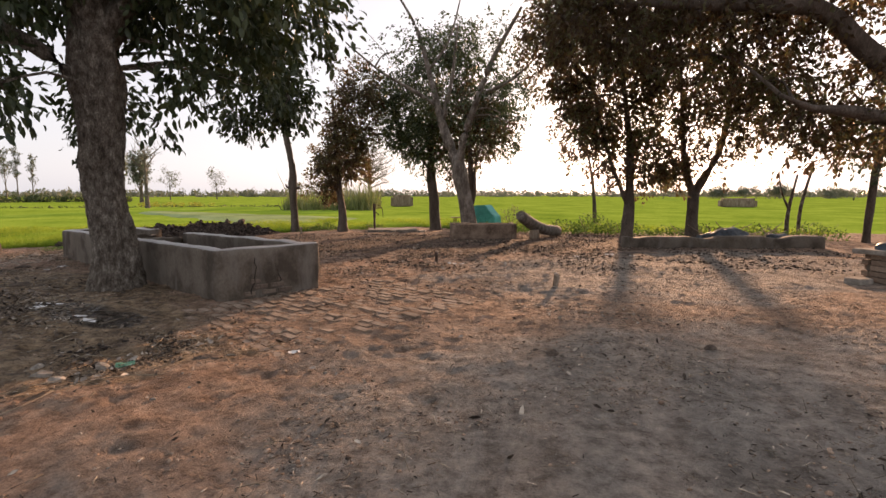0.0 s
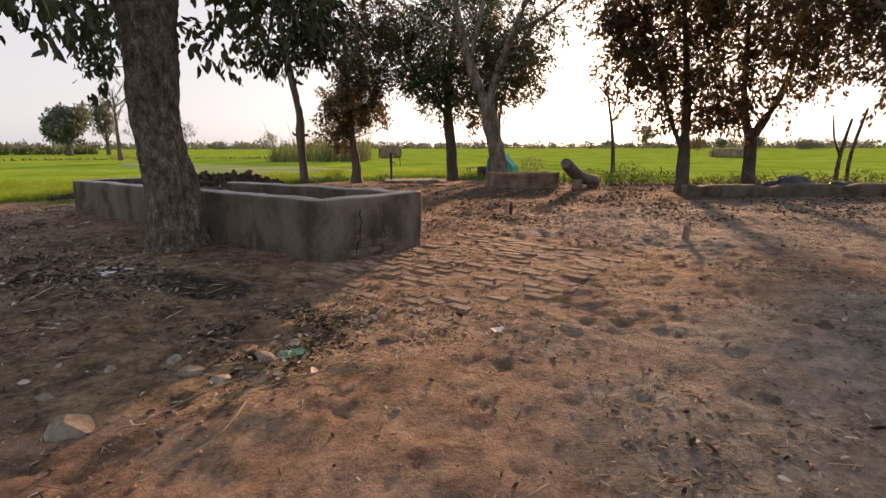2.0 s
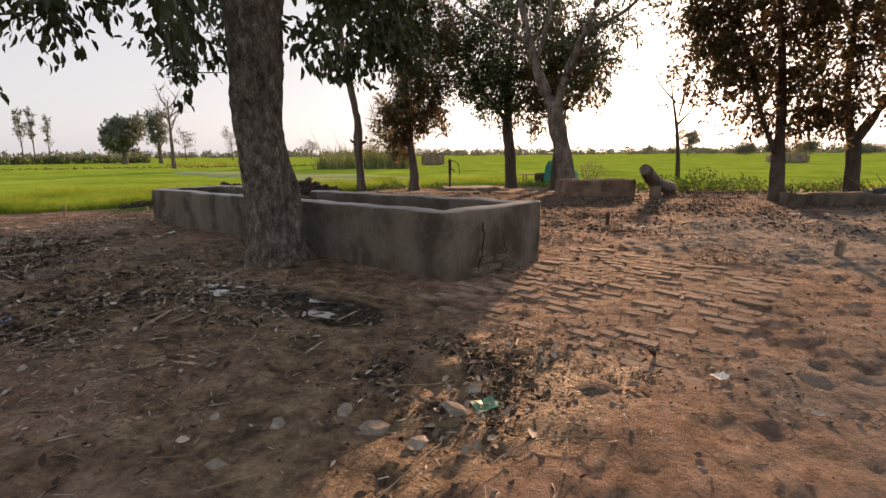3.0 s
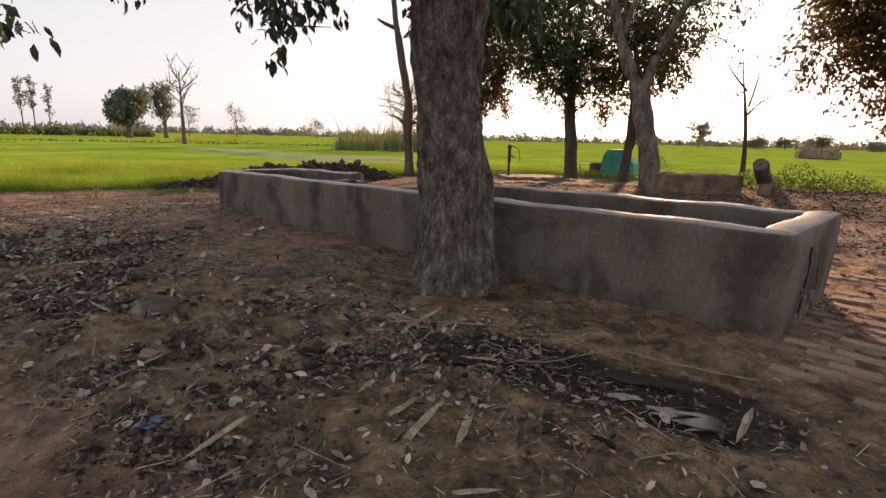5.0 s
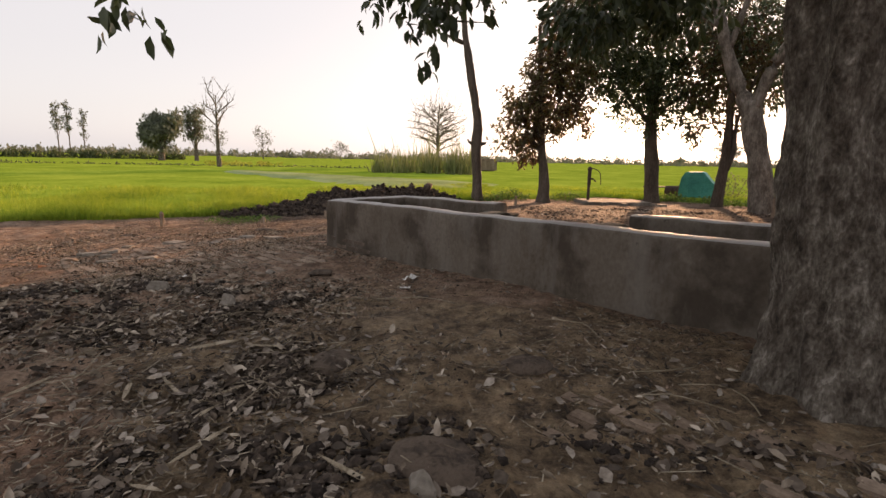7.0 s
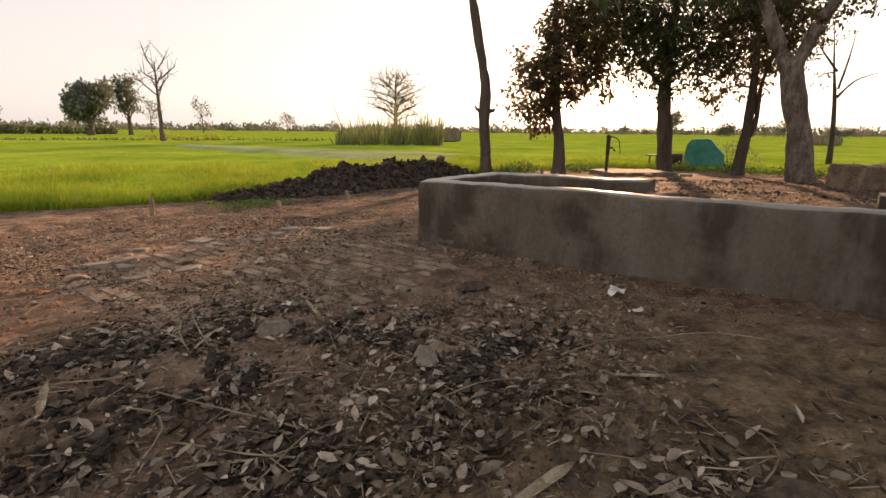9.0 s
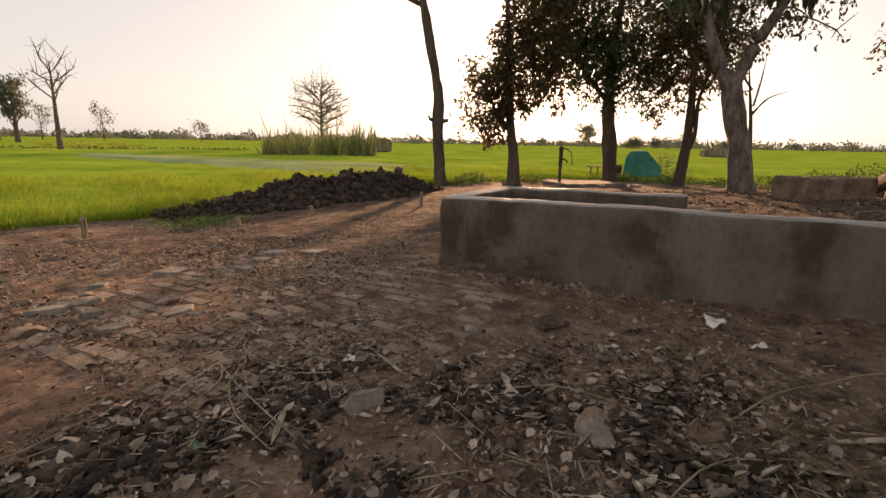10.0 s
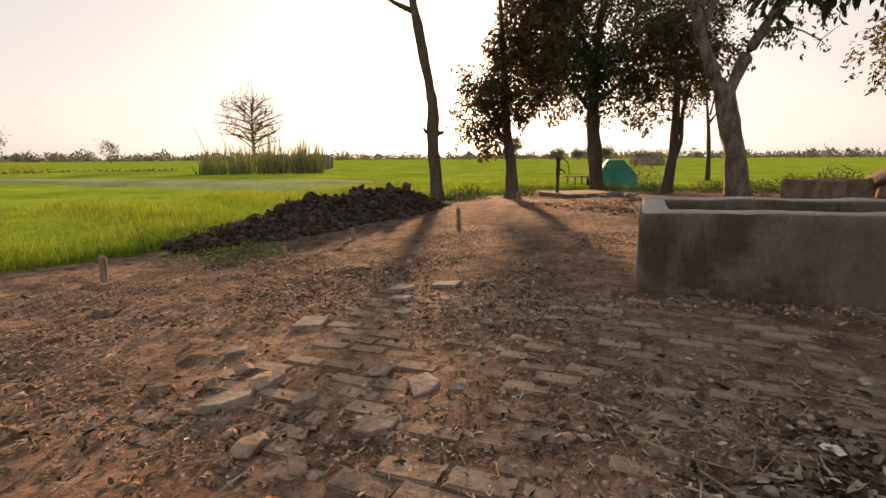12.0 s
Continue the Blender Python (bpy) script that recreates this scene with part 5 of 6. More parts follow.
for i, (x, y, sx, sy, sz) in enumerate(((-3.21, 3.0, 0.24, 0.17, 0.14), (-8.68, 8.24, 0.20, 0.14, 0.12), (-7.92, 7.85, 0.19, 0.13, 0.13), (-6.33, 5.86, 0.13, 0.10, 0.10), (-8.68, 9.08, 0.07, 0.06, 0.05), (-8.06, 8.96, 0.11, 0.09, 0.06),
                                         (-7.72, 9.96, 0.06, 0.05, 0.06), (-9.64, 9.64, 0.11, 0.07, 0.03), (-2.95, 3.55, 0.16, 0.11, 0.07), (-2.75, 3.45, 0.12, 0.09, 0.06), (-3.1, 3.7, 0.13, 0.1, 0.06), (-2.6, 3.7, 0.17, 0.1, 0.06), (-3.5, 3.3, 0.09, 0.07, 0.05), (-3.65, 3.05, 0.08, 0.07, 0.05), (-3.35, 3.55, 0.12, 0.08, 0.06), (-2.5, 3.95, 0.13, 0.1, 0.06))):
    rock("stone", x, y, sx, sy, sz, grey_slab, "rough grey field stone half sunk in the litter", "stone", "stones in the yard", i * 47, i + 1)
for i, (x, y, s) in enumerate(((-7.87, 7.95, 0.14), (-10.54, 10.27, 0.10), (-10.69, 10.16, 0.09), (-10.9, 10.19, 0.10), (-10.49, 9.51, 0.14), (-10.35, 9.3, 0.10), (-10.2, 9.15, 0.07), (-10.45, 10.05, 0.13), (-6.0, 5.4, 0.12), (-9.9, 9.95, 0.12))):
    rock("brick_fragment", x, y, s * 1.4, s, s * 0.6, old_brick, "broken reddish brick piece lying in the dirt", "brick", "broken bricks", i * 61, i + 40, 0.2)


def slab(x, y, w, d, h, turn, material=None, label="flat broken grey cement slab on the earth", tip=0.0, seed=0):
    """A thin broken slab: an uneven many-sided plate."""
    bm = bmesh.new()
    r = random.Random(seed)
    k = r.randint(4, 6)
    ring = [(w / 2 * math.cos(6.283 * i / k + r.uniform(-0.3, 0.3)) * r.uniform(0.8, 1.1), d / 2 * math.sin(6.283 * i / k + r.uniform(-0.3, 0.3)) * r.uniform(0.8, 1.1)) for i in range(k)]
    lo, hi = [bm.verts.new((a, b, 0)) for a, b in ring], [bm.verts.new((a * 0.95, b * 0.95, h + r.uniform(-0.004, 0.004))) for a, b in ring]
    bm.faces.new(hi)
    bm.faces.new(lo[::-1])
    for i in range(k):
        bm.faces.new((lo[i], lo[(i + 1) % k], hi[(i + 1) % k], hi[i]))
    bmesh.ops.recalc_face_normals(bm, faces=bm.faces[:])
    bmesh.ops.bevel(bm, geom=bm.edges[:], offset=0.004, segments=1, affect="EDGES")
    ob = new("cement_slab", bm_mesh("cement_slab", bm, material or grey_slab))
    ob.matrix_basis = pose(x, y, gz(x, y) - 0.006, tip, tip * 0.5, turn)
    return tagged(ob, label, "slab", "broken slabs")


for i, (x, y, w, d, h, a) in enumerate(((-9.41, 11.46, 0.30, 0.22, 0.05, 20), (-9.03, 11.47, 0.32, 0.26, 0.05, 10), (-9.48, 11.2, 0.24, 0.16, 0.045, 5), (-9.56, 10.83, 0.22, 0.18, 0.045, 12), (-10.17, 10.88, 0.34, 0.26, 0.05, 30),
                                         (-10.6, 9.92, 0.34, 0.16, 0.06, 25), (-10.42, 10.06, 0.2, 0.14, 0.06, 40), (-10.29, 9.79, 0.17, 0.12, 0.06, 15), (-10.6, 10.59, 0.2, 0.13, 0.04, 50), (-9.77, 9.74, 0.3, 0.2, 0.03, 70), (-10.05, 9.45, 0.24, 0.17, 0.04, 15))):
    slab(x, y, w * 0.9, d * 0.9, h * 0.7, a, seed=i, tip=rng.uniform(-4, 4))


def stake(x, y, h, r, material, label, name="tether_peg", lean=0):
    bm = bmesh.new()
    tube(bm, [(0, 0, -0.12, r), (0.004, 0, h * 0.5, r), (0, 0.004, h - 0.02, r * 1.02), (0, 0, h, r * 0.8)], 9, 0.15, x)
    ob = new(name, bm_mesh(name, bm, material))
    ob.matrix_basis = pose(x, y, gz(x, y), lean, lean * 0.6, 0)
    return tagged(ob, label, "peg", "tether pegs")


for x, y, h in ((-11.95, 13.45, 0.26), (-9.23, 14.75, 0.16), (-7.31, 15.56, 0.24), (-5.03, 17.76, 0.24), (-10.2, 13.9, 0.12)):
    stake(x, y, h, 0.035, wood, "short weathered wooden tether peg driven into the earth", lean=rng.uniform(-6, 6))
stake(-0.13, 9.63, 0.2, 0.03, iron, "short dark iron tether stake in the earth", lean=4)
stake(1.6, 7.05, 0.17, 0.04, wood, "small dark splintered stump in the yard", "stump", 7)


def cowpat(x, y, r):
    bm = bmesh.new()
    rings = []
    for k, (q, h) in enumerate(((1.0, 0.0), (0.92, 0.35), (0.65, 0.75), (0.3, 1.0))):
        rings.append([bm.verts.new((r * q * math.cos(w) * (1 + 0.25 * noise.noise(Vector((math.cos(w) * 2 + x, math.sin(w) * 2, k)))), 0.75 * r * q * math.sin(w), h * 0.035 + 0.02 * noise.noise(Vector((w, k, x))))) for w in [i * 0.4488 for i in range(14)]])
    for a, b in zip(rings, rings[1:]):
        for i in range(14):
            bm.faces.new((a[i], a[(i + 1) % 14], b[(i + 1) % 14], b[i]))
    bm.faces.new(rings[-1])
    ob = new("cow_pat", bm_mesh("cow_pat", bm, dung_mat, True))
    ob.matrix_basis = pose(x, y, gz(x, y) - 0.004, 0, 0, x * 90)
    return tagged(ob, "dark drying cow pat on the ground", "dung", "cow pats")


for x, y, r in ((-0.88, 9.1, 0.26), (-6.9, 6.9, 0.16), (-5.9, 6.9, 0.15), (-7.6, 9.0, 0.12), (-9.6, 12.6, 0.22), (-6.3, 6.0, 0.18), (-10.3, 11.9, 0.12), (-1.9, 3.9, 0.13), (0.9, 4.0, 0.07), (2.3, 4.2, 0.06), (-11.6, 12.0, 0.15)):
    cowpat(x, y, r)


def scrap(x, y, w, turn, label="crumpled dirty white paper scrap", material=None):
    bm = bmesh.new()
    g = [[bm.verts.new((w * (i / 4 - 0.5), w * 0.7 * (j / 3 - 0.5), 0.25 * w * (0.5 + noise.noise(Vector((i * 0.9 + x, j * 0.9, y)))))) for i in range(5)] for j in range(4)]
    for j in range(3):
        for i in range(4):
            bm.faces.new((g[j][i], g[j][i + 1], g[j + 1][i + 1], g[j + 1][i]))
    me = bm_mesh("paper_scrap", bm, material or paper)
    ob = new("paper_scrap", me)
    ob.matrix_basis = pose(x, y, gz(x, y) + 0.004, 0, 0, turn)
    return tagged(ob, label, "litter", "paper scraps")


for x, y, w, a in ((0.17, 9.48, 0.22, 10), (0.35, 9.4, 0.14, 50), (2.75, 10.3, 0.2, 30), (-1.23, 4.03, 0.13, 20), (-6.71, 8.75, 0.2, 60), (-6.72, 8.42, 0.12, 10), (-8.73, 8.66, 0.10, 80), (3.6, 10.8, 0.25, 0), (4.0, 10.5, 0.2, 40), (1.9, 8.3, 0.12, 70)):
    scrap(x, y, w * 0.7, a)


for x, y, w, a, m, nm in ((-2.45, 3.75, 0.13, 30, plastic_green, "green"), (-5.6, 4.75, 0.09, 70, plastic_blue, "blue"), (-9.25, 8.05, 0.08, 10, plastic_green, "green"), (-10.45, 9.12, 0.07, 40, plastic_orange, "orange"), (-3.75, 2.85, 0.07, 80, plastic_green, "green")):
    scrap(x, y, w, a, "torn " + nm + " plastic scrap trodden into the litter", m)


def puddle(x, y, rx, ry, turn, seed):
    bm = bmesh.new()
    vs = []
    for i in range(36):
        w = 6.2832 * i / 36
        k = 1 + 0.7 * noise.noise(Vector((math.cos(w) * 1.6 + seed, math.sin(w) * 1.6, seed))) + 0.25 * noise.noise(Vector((math.cos(w) * 5, math.sin(w) * 5, seed)))
        vs.append(bm.verts.new((rx * k * math.cos(w), ry * k * math.sin(w), 0)))
    bm.faces.new(vs)
    ob = new("puddle", bm_mesh("puddle", bm, water))
    ob.matrix_basis = pose(x, y, gz(x, y) + 0.02, 0, 0, turn)
    return tagged(ob, "shallow muddy puddle by the trough", "puddle", "puddles")


for x, y, a, b, t, s in ((-4.49, 5.5, 0.09, 0.035, -20, 1.0), (-4.39, 5.63, 0.06, 0.03, -10, 2.0), (-4.62, 5.69, 0.10, 0.05, -30, 3.3), (-3.54, 4.95, 0.16, 0.05, -25, 4.1), (-3.6, 5.25, 0.13, 0.06, -30, 5.5), (-3.36, 5.1, 0.06, 0.025, 10, 6.2), (-4.5, 5.42, 0.12, 0.05, -40, 7.7), (-3.75, 5.1, 0.07, 0.03, -5, 8.8)):
    puddle(x, y, a, b, t, s)


# ---- manure heap and field edge ----
def heap():
    n, m = 130, 30
    ax, ay, bx, by = -11.7, 15.1, -6.4, 19.5
    bm = bmesh.new()
    L = math.hypot(bx - ax, by - ay)
    dx, dy = (bx - ax) / L, (by - ay) / L
    g = []
    for i in range(n + 1):
        t = i / n
        h = 0.14 + 0.34 * math.sin(math.pi * min(1, max(0, (t - 0.12) / 0.95))) ** 1.1
        h *= min(1, t * 8 + 0.15) * min(1, (1 - t) * 7 + 0.1)
        col_ = []
        for j in range(m + 1):
            s = j / m * 2 - 1
            wd = 0.62 + 0.25 * math.sin(3 * t + 0.4) + 0.15 * noise.noise(Vector((t * 6, s, 2)))
            x, y = ax + dx * L * t - dy * s * wd, ay + dy * L * t + dx * s * wd
            z = h * max(0, 1 - abs(s) ** 1.7)
            q = Vector((x * 1.4, y * 1.4, 0))
            z *= 1 + 0.5 * noise.noise(q) + 0.45 * noise.noise(q * 3)
            z += (0.07 * noise.noise(q * 4.5) + 0.045 * noise.noise(q * 9)) * max(0, 1 - abs(s) ** 4) + 0.03 * (1 - abs(s))
            col_.append(bm.verts.new((x, y, gz(x, y) - 0.03 + z)))
        g.append(col_)
    for a, b in zip(g, g[1:]):
        for j in range(m):
            bm.faces.new((a[j], a[j + 1], b[j + 1], b[j]))
    bmesh.ops.recalc_face_normals(bm, faces=bm.faces[:])
    tops = [v.co.copy() for v in bm.verts]
    ob = new("manure_heap", bm_mesh("manure_heap", bm, dung_mat))
    tagged(ob, "long dark lumpy manure heap along the field edge", "heap")
    vs, fs = pebble(11, 0.8)
    pick = [tops[i] for i in rng.choice(len(tops), 3600, replace=False)]
    pp = np.array([tuple(c) for c in pick]) + np.array([0, 0, 0.015])
    cl = part("loose_dung", scatter_mesh("loose_dung", vs, fs, pp, turned(len(pp), 0.6), rng.gamma(1.3, 0.022, len(pp)) + 0.012, dung_mat), None, ob)
    tagged(cl, kind="stuff")


heap()

bm = bmesh.new()
tube(bm, [(-9.65, 16.45, gz(-9.6, 16.4) + 0.05, 0.05), (-9.3, 16.6, -0.1, 0.075), (-8.6, 17.2, -0.05, 0.08), (-8.0, 17.85, -0.03, 0.09), (-7.5, 18.25, -0.03, 0.06)], 10, 0.3)
log = new("grey_log", bm_mesh("grey_log", bm, pale_bark, True))
tagged(log, "long bent grey log lying along the manure heap", "log")

# wheat blades near the edge
BL_V = [(-0.5, 0, 0), (0.5, 0, 0), (-0.4, 0.12, 0.55), (0.4, 0.12, 0.55), (0, 0.5, 1.0)]
BL_F = [(0, 1, 3, 2), (2, 3, 4)]


def blades(name, n, x0, x1, depth, h0, h1, width, label, power=1.5):
    x = rng.uniform(x0, x1, n)
    d = depth * rng.uniform(0, 1, n) ** power + 0.22 + 0.12 * np.sin(3 * x) + rng.normal(0, 0.06, n)
    y = field_edge(x) + d
    h = rng.uniform(h0, h1, n) * (0.65 + 0.35 * smooth(0.2, 0.9, d)) * (1 + 0.15 * np.sin(1.7 * x + 0.9 * y))
    pl = np.stack([x, y, np.full(n, -0.27)], 1)
    sz = np.stack([width * rng.uniform(0.7, 1.5, n) * (1 + 0.12 * d), h * 0.8, h], 1)
    stuff(name, scatter_mesh(name, BL_V, BL_F, pl, turned(n, 0.18), sz, wheat), label, "wheat")


blades("wheat_blades", 90000, -17, -5.5, 8.0, 0.16, 0.34, 0.009, "dense bright green young wheat at the edge of the yard")
blades("wheat_blades", 30000, -6, 14, 6.0, 0.15, 0.30, 0.014, "green grass and wheat along the field edge")
blades("wheat_blades", 20000, -34, -17, 8.0, 0.18, 0.34, 0.016, "dense bright green young wheat")


# weeds along the edge
def weed_patch(name, x, y, r, h, n, material, label, leaf=1.0):
    a, d = rng.uniform(0, 6.28, n), r * rng.uniform(0, 1, n) ** 0.6
    pl = np.stack([x + d * np.cos(a), y + d * np.sin(a), np.zeros(n)], 1)
    pl[:, 2] = ground_z(pl[:, 0], pl[:, 1]) + h * rng.uniform(0, 1, n) * (1 - 0.6 * (d / r) ** 2)
    root = thing(name, (0, 0, 0), 0, label, "weeds")
    bm = bmesh.new()
    for k in range(9):
        w = rng.uniform(0, 6.28)
        e = (x + 0.6 * r * math.cos(w), y + 0.6 * r * math.sin(w))
        tube(bm, [(x + 0.2 * r * math.cos(w), y + 0.2 * r * math.sin(w), gz(x, y) - 0.05, 0.012), (*e, gz(*e) + h * 0.8, 0.004)], 4)
    tagged(part("stems", bm, wood, root), kind="stuff")
    tagged(part("leaves", scatter_mesh("leaves", LEAF2_V, LEAF2_F, pl, turned(n, 0.7), leaf * rng.uniform(0.05, 0.13, n), material), None, root), kind="stuff")


for x, y, r, h, n in ((5.2, 17.6, 0.7, 0.75, 700), (4.3, 18.2, 0.8, 0.5, 700), (3.2, 18.6, 0.7, 0.35, 500), (6.1, 17.0, 0.9, 0.5, 700), (8.2, 15.8, 0.8, 0.4, 500), (9.6, 15.2, 0.8, 0.45, 500), (10.9, 14.6, 0.8, 0.5, 500), (-4.9, 20.9, 0.6, 0.35, 450), (-5.5, 20.5, 0.5, 0.25, 300), (-3.0, 21.4, 0.6, 0.3, 400), (1.6, 20.8, 0.8, 0.3, 500), (2.6, 19.6, 0.7, 0.3, 500), (0.6, 22.0, 0.6, 0.3, 400), (7.1, 15.9, 0.7, 0.35, 500)):
    weed_patch("weed_clump", x, y, r, h, n, weed, "low green weeds along the field edge")
weed_patch("dry_bush", 3.3, 23.6, 0.9, 1.0, 700, cane, "dry yellowish bush behind the teal hood")
weed_patch("grass_tuft", -10.9, 14.55, 0.75, 0.07, 1500, weed, "short green grass at the foot of the heap", 0.4)


# ---- hand pump and its slab ----
pump = thing("hand_pump", (-2.7, 19.8, gz(-2.7, 19.8)), 0, "old dark iron hand pump on a pipe post", "pump")
bm = bmesh.new()
tube(bm, [(0, 0, -0.1, 0.045), (0, 0, 0.5, 0.042), (0, 0, 0.56, 0.055), (0, 0, 0.95, 0.055), (0, 0, 0.98, 0.07), (0, 0, 1.02, 0.07), (0, 0, 1.08, 0.03)], 12)
part("barrel", bm, iron, pump)
bm = bmesh.new()
tube(bm, [(-0.05, 0, 1.05, 0.014), (0.12, 0, 1.02, 0.014), (0.3, -0.02, 0.9, 0.013), (0.34, -0.03, 0.55, 0.012)], 6)
part("handle", bm, iron, pump)
bm = bmesh.new()
tube(bm, [(0, 0, 0.72, 0.025), (0.1, -0.05, 0.72, 0.025), (0.17, -0.09, 0.64, 0.022)], 8)
part("spout", bm, iron, pump)


def block(w, d, h, bevel=0.01):
    bm = bmesh.new()
    bmesh.ops.create_cube(bm, size=1.0)
    for v in bm.verts:
        v.co = Vector((v.co.x * w, v.co.y * d, (v.co.z + 0.5) * h))
    bmesh.ops.bevel(bm, geom=bm.edges[:], offset=bevel, segments=2, affect="EDGES")
    return bm


ob = new("pump_slab", bm_mesh("pump_slab", block(1.9, 1.3, 0.12, 0.02), grey_slab))
ob.matrix_basis = pose(-2.0, 19.75, gz(-2.0, 19.7) - 0.02, 0, 0, 8)
tagged(ob, "low worn cement slab round the hand pump", "slab")
for i, (x, y, a) in enumerate(((-1.5, 19.2, 20), (-2.4, 19.0, 80), (-1.0, 19.3, 50), (-0.8, 19.0, 10), (-1.9, 18.9, 35))):
    slab(x, y, 0.35, 0.25, 0.07, a, seed=i + 30)

# ---- low bench of poles by the pump tree ----
bench = thing("plank_bench", (0.95, 24.1, gz(0.95, 24.1)), 14, "rickety grey plank bench leaning beside the tree", "bench")
for x, y in ((-0.4, -0.18), (0.4, -0.18), (-0.4, 0.18), (0.4, 0.18)):
    bm = bmesh.new()
    tube(bm, [(x, y, -0.05, 0.03), (x * 0.95, y, 0.4, 0.027)], 7)
    part("leg", bm, wood, bench)
for y in (-0.16, 0.0, 0.16):
    bm = block(1.15, 0.13, 0.035, 0.006)
    bmesh.ops.translate(bm, vec=(0, y, 0.4), verts=bm.verts)
    part("plank", bm, wood, bench)

# ---- teal sheet-metal hood with a dark motor ----
hood = thing("machine_hood", (1.95, 23.1, gz(1.95, 23.1) - 0.02), -32, "teal painted sheet-metal hood of a farm machine", "machine")
prof = [(-0.64, 0.0), (-0.56, 0.80), (-0.42, 1.03), (0.14, 1.05), (0.40, 0.74), (0.62, 0.52), (0.68, 0.0)]
bm = bmesh.new()
f0, f1 = [bm.verts.new((x, -0.35, z)) for x, z in prof], [bm.verts.new((x, 0.35, z)) for x, z in prof]
bm.faces.new(f0)
bm.faces.new(f1[::-1])
for i in range(len(prof)):
    j = (i + 1) % len(prof)
    bm.faces.new((f0[i], f0[j], f1[j], f1[i]))
bmesh.ops.recalc_face_normals(bm, faces=bm.faces[:])
bmesh.ops.bevel(bm, geom=bm.edges[:], offset=0.03, segments=2, affect="EDGES")
part("shell", bm, teal, hood)
for x in (-0.3, 0.12):
    bm = block(0.03, 0.74, 0.5, 0.005)
    bmesh.ops.translate(bm, vec=(x, 0, 0.05), verts=bm.verts)
    part("rib", bm, teal, hood)
bm = bmesh.new()
tube(bm, [(-1.1, 0, 0.3, 0.2), (-0.66, 0, 0.3, 0.22)], 14)
bmesh.ops.translate(bm, vec=(0, 0, 0), verts=bm.verts)
part("motor", bm, iron, hood, "dark greasy motor")
bm = block(0.6, 0.5, 0.1, 0.01)
bmesh.ops.translate(bm, vec=(-0.88, 0, 0.0), verts=bm.verts)
part("motor_base", bm, iron, hood)


# ---- brick manger behind the yard, and its log ----
def brick_box(name, x, y, turn, length, width, height, courses, label, category="manger"):
    """A small open-topped brick manger, brick by brick."""
    root = thing(name, (x, y, gz(x, y) - 0.05), turn, label, category)
    h = height / courses
    kinds = {}

    def brick(px_, py_, pz, along, ln, r):
        key = round(ln, 2)
        if key not in kinds:
            kinds[key] = bm_mesh("brick", block(ln - 0.01, 0.11, h - 0.01, 0.005), old_brick)
        ob = new("brick", kinds[key])
        ob.parent = root
        ob.matrix_basis = pose(px_ + r.uniform(-0.004, 0.004), py_ + r.uniform(-0.004, 0.004), pz, 0, 0, (0 if along else 90) + r.uniform(-1, 1))

    r = random.Random(int(x * 10))
    n_l, n_w = max(2, round(length / 0.23)), max(1, round((width - 0.22) / 0.23))
    for c in range(courses):
        for side in (-1, 1):
            for i in range(n_l):
                off = 0.03 if c % 2 else -0.03
                brick(-length / 2 + (i + 0.5) * length / n_l + off, side * (width / 2 - 0.055), c * h, True, length / n_l, r)
            for i in range(n_w):
                brick(side * (length / 2 - 0.055), -width / 2 + 0.11 + (i + 0.5) * (width - 0.22) / n_w, c * h, False, (width - 0.22) / n_w, r)
    core = block(length - 0.06, width - 0.06, height - 0.16, 0.01)
    part("core", core, plaster, root)
    return root


manger = thing("mud_manger", (0, 0, 0), 0, "small brown mud-plastered manger near the forked tree", "manger")
corners = [Vector((0.25, 14.85, 0)), Vector((2.2, 14.95, 0)), Vector((2.16, 15.65, 0)), Vector((0.22, 15.55, 0))]
for i in range(4):
    a, b = corners[i], corners[(i + 1) % 4]
    part("wall", wall_mesh(a, b, 0.16, 0.44, 0.45, -0.2, 30 + i, 0.02, 0.04, 0.06), mud_plaster, manger, smooth_faces=True)
bed = bm_mesh("bed", block(1.75, 0.5, 0.34, 0.02), dung_mat)
ob = part("bed", bed, None, manger, "dark fodder remains")
ob.matrix_basis = pose(1.21, 15.25, -0.05, 0, 0, 3)
bm = bmesh.new()
tube(bm, [(3.75, 16.4, 0.12, 0.17), (3.2, 15.7, 0.22, 0.17), (2.7, 15.05, 0.42, 0.18), (2.3, 14.5, 0.66, 0.17), (2.22, 14.4, 0.72, 0.15)], 14, 0.2)
ob = tagged(new("leaning_log", bm_mesh("leaning_log", bm, pale_bark, True)), "thick sawn log tilted up beside the brick manger", "log")
bm = bmesh.new()
tube(bm, [(2.75, 15.0, gz(2.75, 15) - 0.05, 0.16), (2.75, 15.0, 0.26, 0.14)], 10, 0.2)
tagged(new("log_block", bm_mesh("log_block", bm, wood, True)), "short wood block propping the tilted log", "log")

# ---- low wall, tarpaulin and brushwood by the right-hand trees ----
wall_low = thing("low_wall", (0, 0, 0), 0, "low broken grey cement wall beside the trees", "wall")
part("body", wall_mesh(Vector((4.5, 12.35, 0)), Vector((9.3, 12.15, 0)), 0.35, 0.26, 0.3, seed=21, wear=0.03, ragged=0.12), plaster, wall_low, smooth_faces=True)


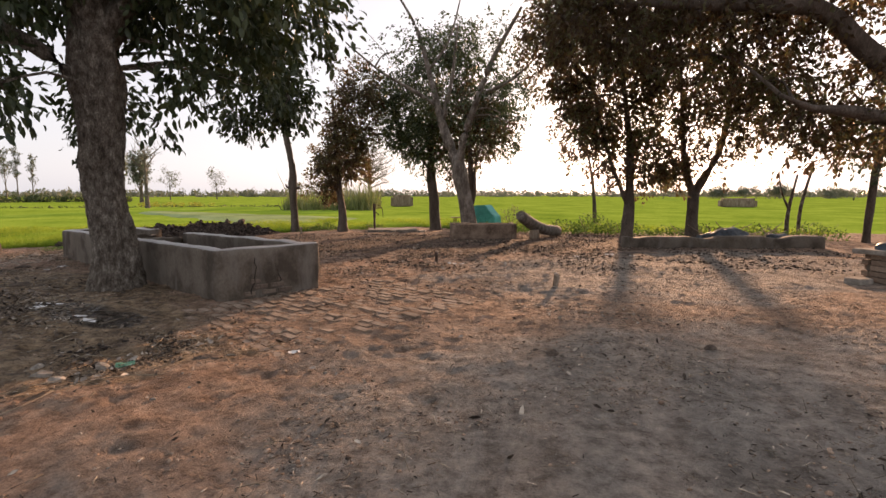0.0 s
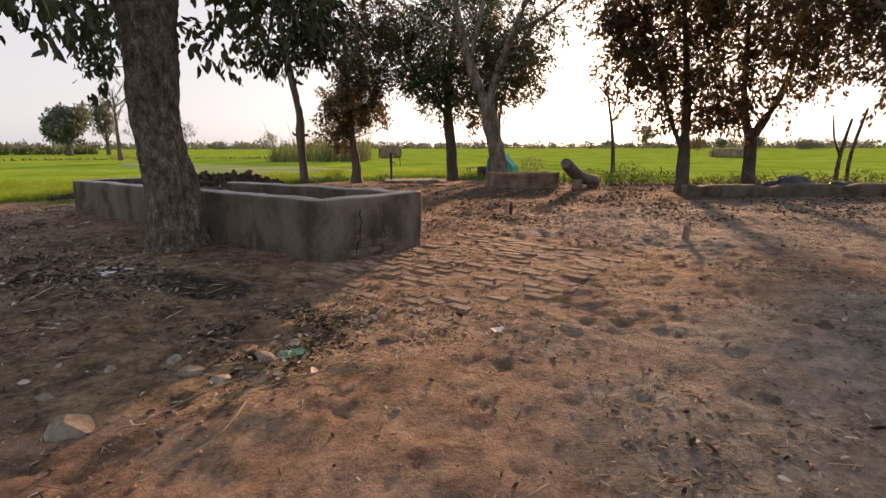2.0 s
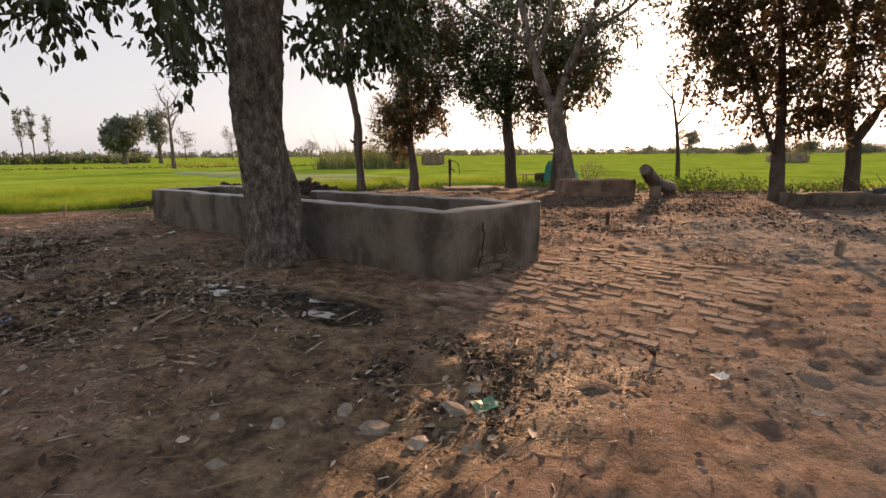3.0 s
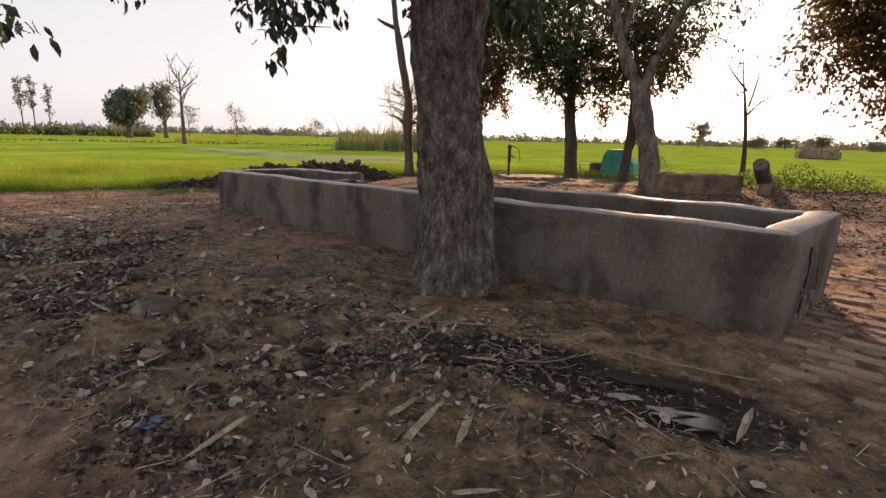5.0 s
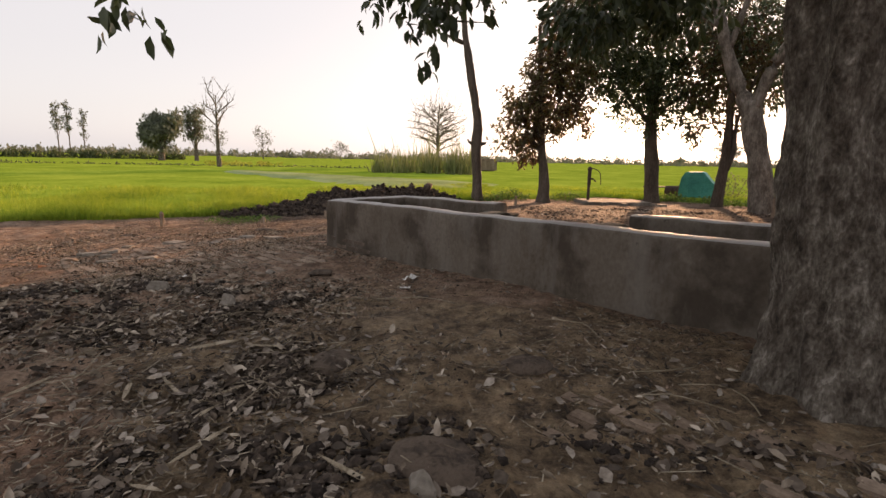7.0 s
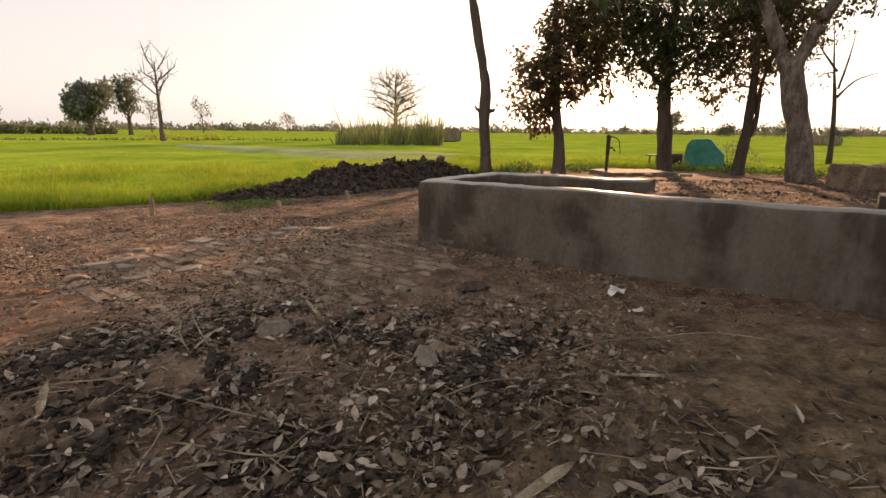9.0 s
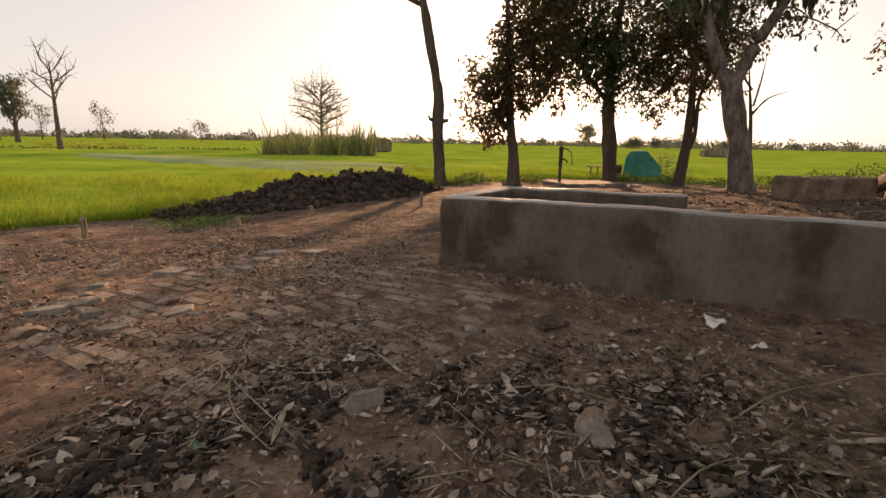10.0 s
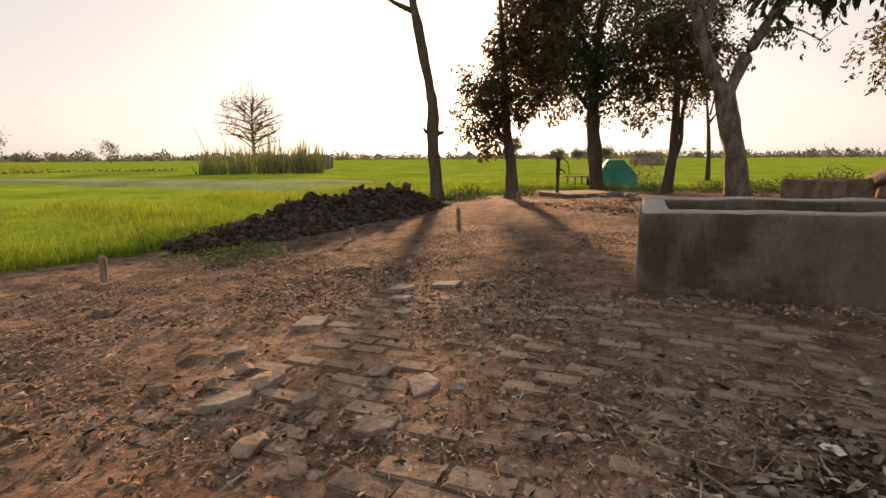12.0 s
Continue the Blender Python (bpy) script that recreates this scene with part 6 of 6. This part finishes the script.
def lump(name, x, y, rx, ry, h, material, label, category, seed):
    bm = bmesh.new()
    bmesh.ops.create_icosphere(bm, subdivisions=4, radius=1.0)
    for v in bm.verts:
        k = 1 + 0.28 * noise.noise(v.co * 1.6 + Vector((seed, 0, 0))) + 0.10 * noise.noise(v.co * 5 + Vector((seed, 2, 0)))
        v.co = Vector((v.co.x * rx * k, v.co.y * ry * k, max(-0.05, v.co.z * h * k)))
    ob = new(name, bm_mesh(name, bm, material, True))
    ob.matrix_basis = pose(x, y, gz(x, y))
    return tagged(ob, label, category)


lump("tarpaulin", 7.3, 12.95, 0.75, 0.35, 0.42, dark_tarp, "dark crumpled plastic sheet heaped on the ground", "tarpaulin", 3)
lump("tarpaulin", 8.6, 12.8, 0.5, 0.3, 0.3, dark_tarp, "dark crumpled plastic sheet heaped on the ground", "tarpaulin", 8)
brush = thing("brushwood_pile", (0, 0, 0), 0, "tangle of cut dry branches beside the low wall", "branches")
for i in range(26):
    a = rng.uniform(0, 3.14)
    x, y = 8.0 + rng.normal(0, 0.7), 13.6 + rng.normal(0, 0.3)
    ln = rng.uniform(0.6, 1.5)
    z = gz(x, y)
    bm = bmesh.new()
    tube(bm, [(x - ln / 2 * math.cos(a), y - ln / 2 * math.sin(a) * 0.5, z + rng.uniform(0, 0.15), 0.022), (x, y, z + 0.2 + rng.uniform(0, 0.1), 0.016), (x + ln / 2 * math.cos(a), y + ln / 2 * math.sin(a) * 0.5, z + rng.uniform(0.1, 0.6), 0.006)], 5, 0.3)
    part("branch", bm, wood, brush)
tree("edge_tree", "two thin bare saplings beyond the low wall",
     [[(10.3, 15.0, -0.2, 0.06), (10.3, 15.0, 0.8, 0.05), (10.5, 15.0, 1.9, 0.03)], [(10.3, 15.0, 0.9, 0.04), (10.05, 15.0, 1.4, 0.03), (9.95, 15.0, 2.0, 0.015)]], [], 1, 0.1, bark)
tree("edge_tree", "thin bare sapling beyond the low wall",
     [[(10.8, 15.2, -0.2, 0.06), (10.8, 15.2, 0.9, 0.05), (11.1, 15.2, 2.2, 0.03)]], [], 1, 0.1, bark)
tree("edge_tree", "thin half-bare tree in the field beyond the forked tree",
     [[(7.25, 24.0, -0.4, 0.10), (7.22, 24.0, 0.8, 0.085), (7.05, 24.0, 2.2, 0.065), (6.8, 24.0, 3.4, 0.035), (6.55, 24.0, 4.8, 0.01)], [(7.1, 24.0, 2.3, 0.05), (7.7, 24.0, 2.9, 0.03), (8.6, 24.0, 3.2, 0.01)], [(6.95, 24.0, 3.2, 0.04), (6.2, 24.0, 4.0, 0.025), (5.9, 24.0, 4.6, 0.01)], [(7.1, 24.0, 2.6, 0.04), (7.3, 24.0, 3.6, 0.03), (7.4, 24.0, 4.5, 0.01)]], [(6.6, 24.0, 4.4, 0.5, 0.4), (6.3, 24.0, 3.0, 0.3, 0.5)], 8, 0.10, slim_bark, fine=False)

# ---- brick stand with a slab ----
brick_box("brick_stand", 6.75, 7.35, 10, 0.7, 0.5, 0.5, 6, "square brick stand carrying a cement slab", "stand")
ob = new("stand_slab", bm_mesh("stand_slab", block(1.15, 0.7, 0.07, 0.012), grey_slab))
ob.matrix_basis = pose(6.85, 7.35, gz(6.75, 7.35) + 0.447, 0, 0, 10)
tagged(ob, "thick grey cement slab lying on the brick stand", "slab")
bm = bmesh.new()
bmesh.ops.create_icosphere(bm, subdivisions=3, radius=1.0)
for v in bm.verts:
    k = 1 + 0.3 * noise.noise(v.co * 1.8)
    v.co = Vector((v.co.x * 0.42 * k, v.co.y * 0.28 * k, max(0, v.co.z * 0.17 * k)))
ob = new("fodder_sack", bm_mesh("fodder_sack", bm, dark_tarp, True))
ob.matrix_basis = pose(6.85, 7.35, gz(6.75, 7.35) + 0.515)
tagged(ob, "dark limp sack lying on the slab", "sack")
slab(6.15, 7.35, 0.45, 0.4, 0.09, 15, seed=77)

# ---- far hay stacks ----
for x, y, w, d, h, a in ((33.3, 57, 3.6, 2.2, 1.15, -20), (-4.9, 60, 2.6, 1.8, 1.5, 5)):
    bm = block(w, d, h, 0.25)
    for v in bm.verts:
        v.co += Vector((0.05 * noise.noise(v.co * 2), 0.05 * noise.noise(v.co * 2 + Vector((4, 0, 0))), 0))
    ob = new("haystack", bm_mesh("haystack", bm, wood))
    ob.matrix_basis = pose(x, y, -0.27, 0, 0, a)
    tagged(ob, "low dark straw stack standing in the field", "stack")

# ---- brick paving ----
paving = thing("paving", (0, 0, 0), 0, "worn brick paving half buried in earth", "paving", kind="structure")
paving_end = thing("paving", (0, 0, 0), 0, "worn red-brown brick paving trodden full of earth", "paving", kind="structure")
brick_mesh = [bm_mesh("brick", block(0.222 - 0.01 * k, 0.106 - 0.006 * k, 0.06, 0.008), old_brick) for k in range(3)]
pr = random.Random(5)


def pave(u0, v0, nu, nv, keep, owner=paving, lift=0.0):
    for i in range(nu):
        for j in range(nv):
            if pr.random() > keep:
                continue
            u, v = u0 + 0.232 * (i + 0.5 * (j % 2)) + pr.uniform(-0.008, 0.008), v0 + 0.116 * j + pr.uniform(-0.006, 0.006)
            q = tp(u, v)
            ob = new("brick", brick_mesh[pr.randrange(3)])
            ob.parent = owner
            ob.matrix_basis = pose(q.x, q.y, gz(q.x, q.y) - 0.056 + lift + pr.uniform(-0.009, 0.006), pr.uniform(-1.5, 1.5), pr.uniform(-1.5, 1.5), 138.9 + pr.uniform(-3, 3))


pave(6.2, -2.45, 12, 20, 0.78, paving, 0.0)
pave(1.5, -1.75, 6, 8, 0.6, paving, -0.005)
pave(-2.1, -0.5, 9, 26, 0.72, paving_end, 0.002)
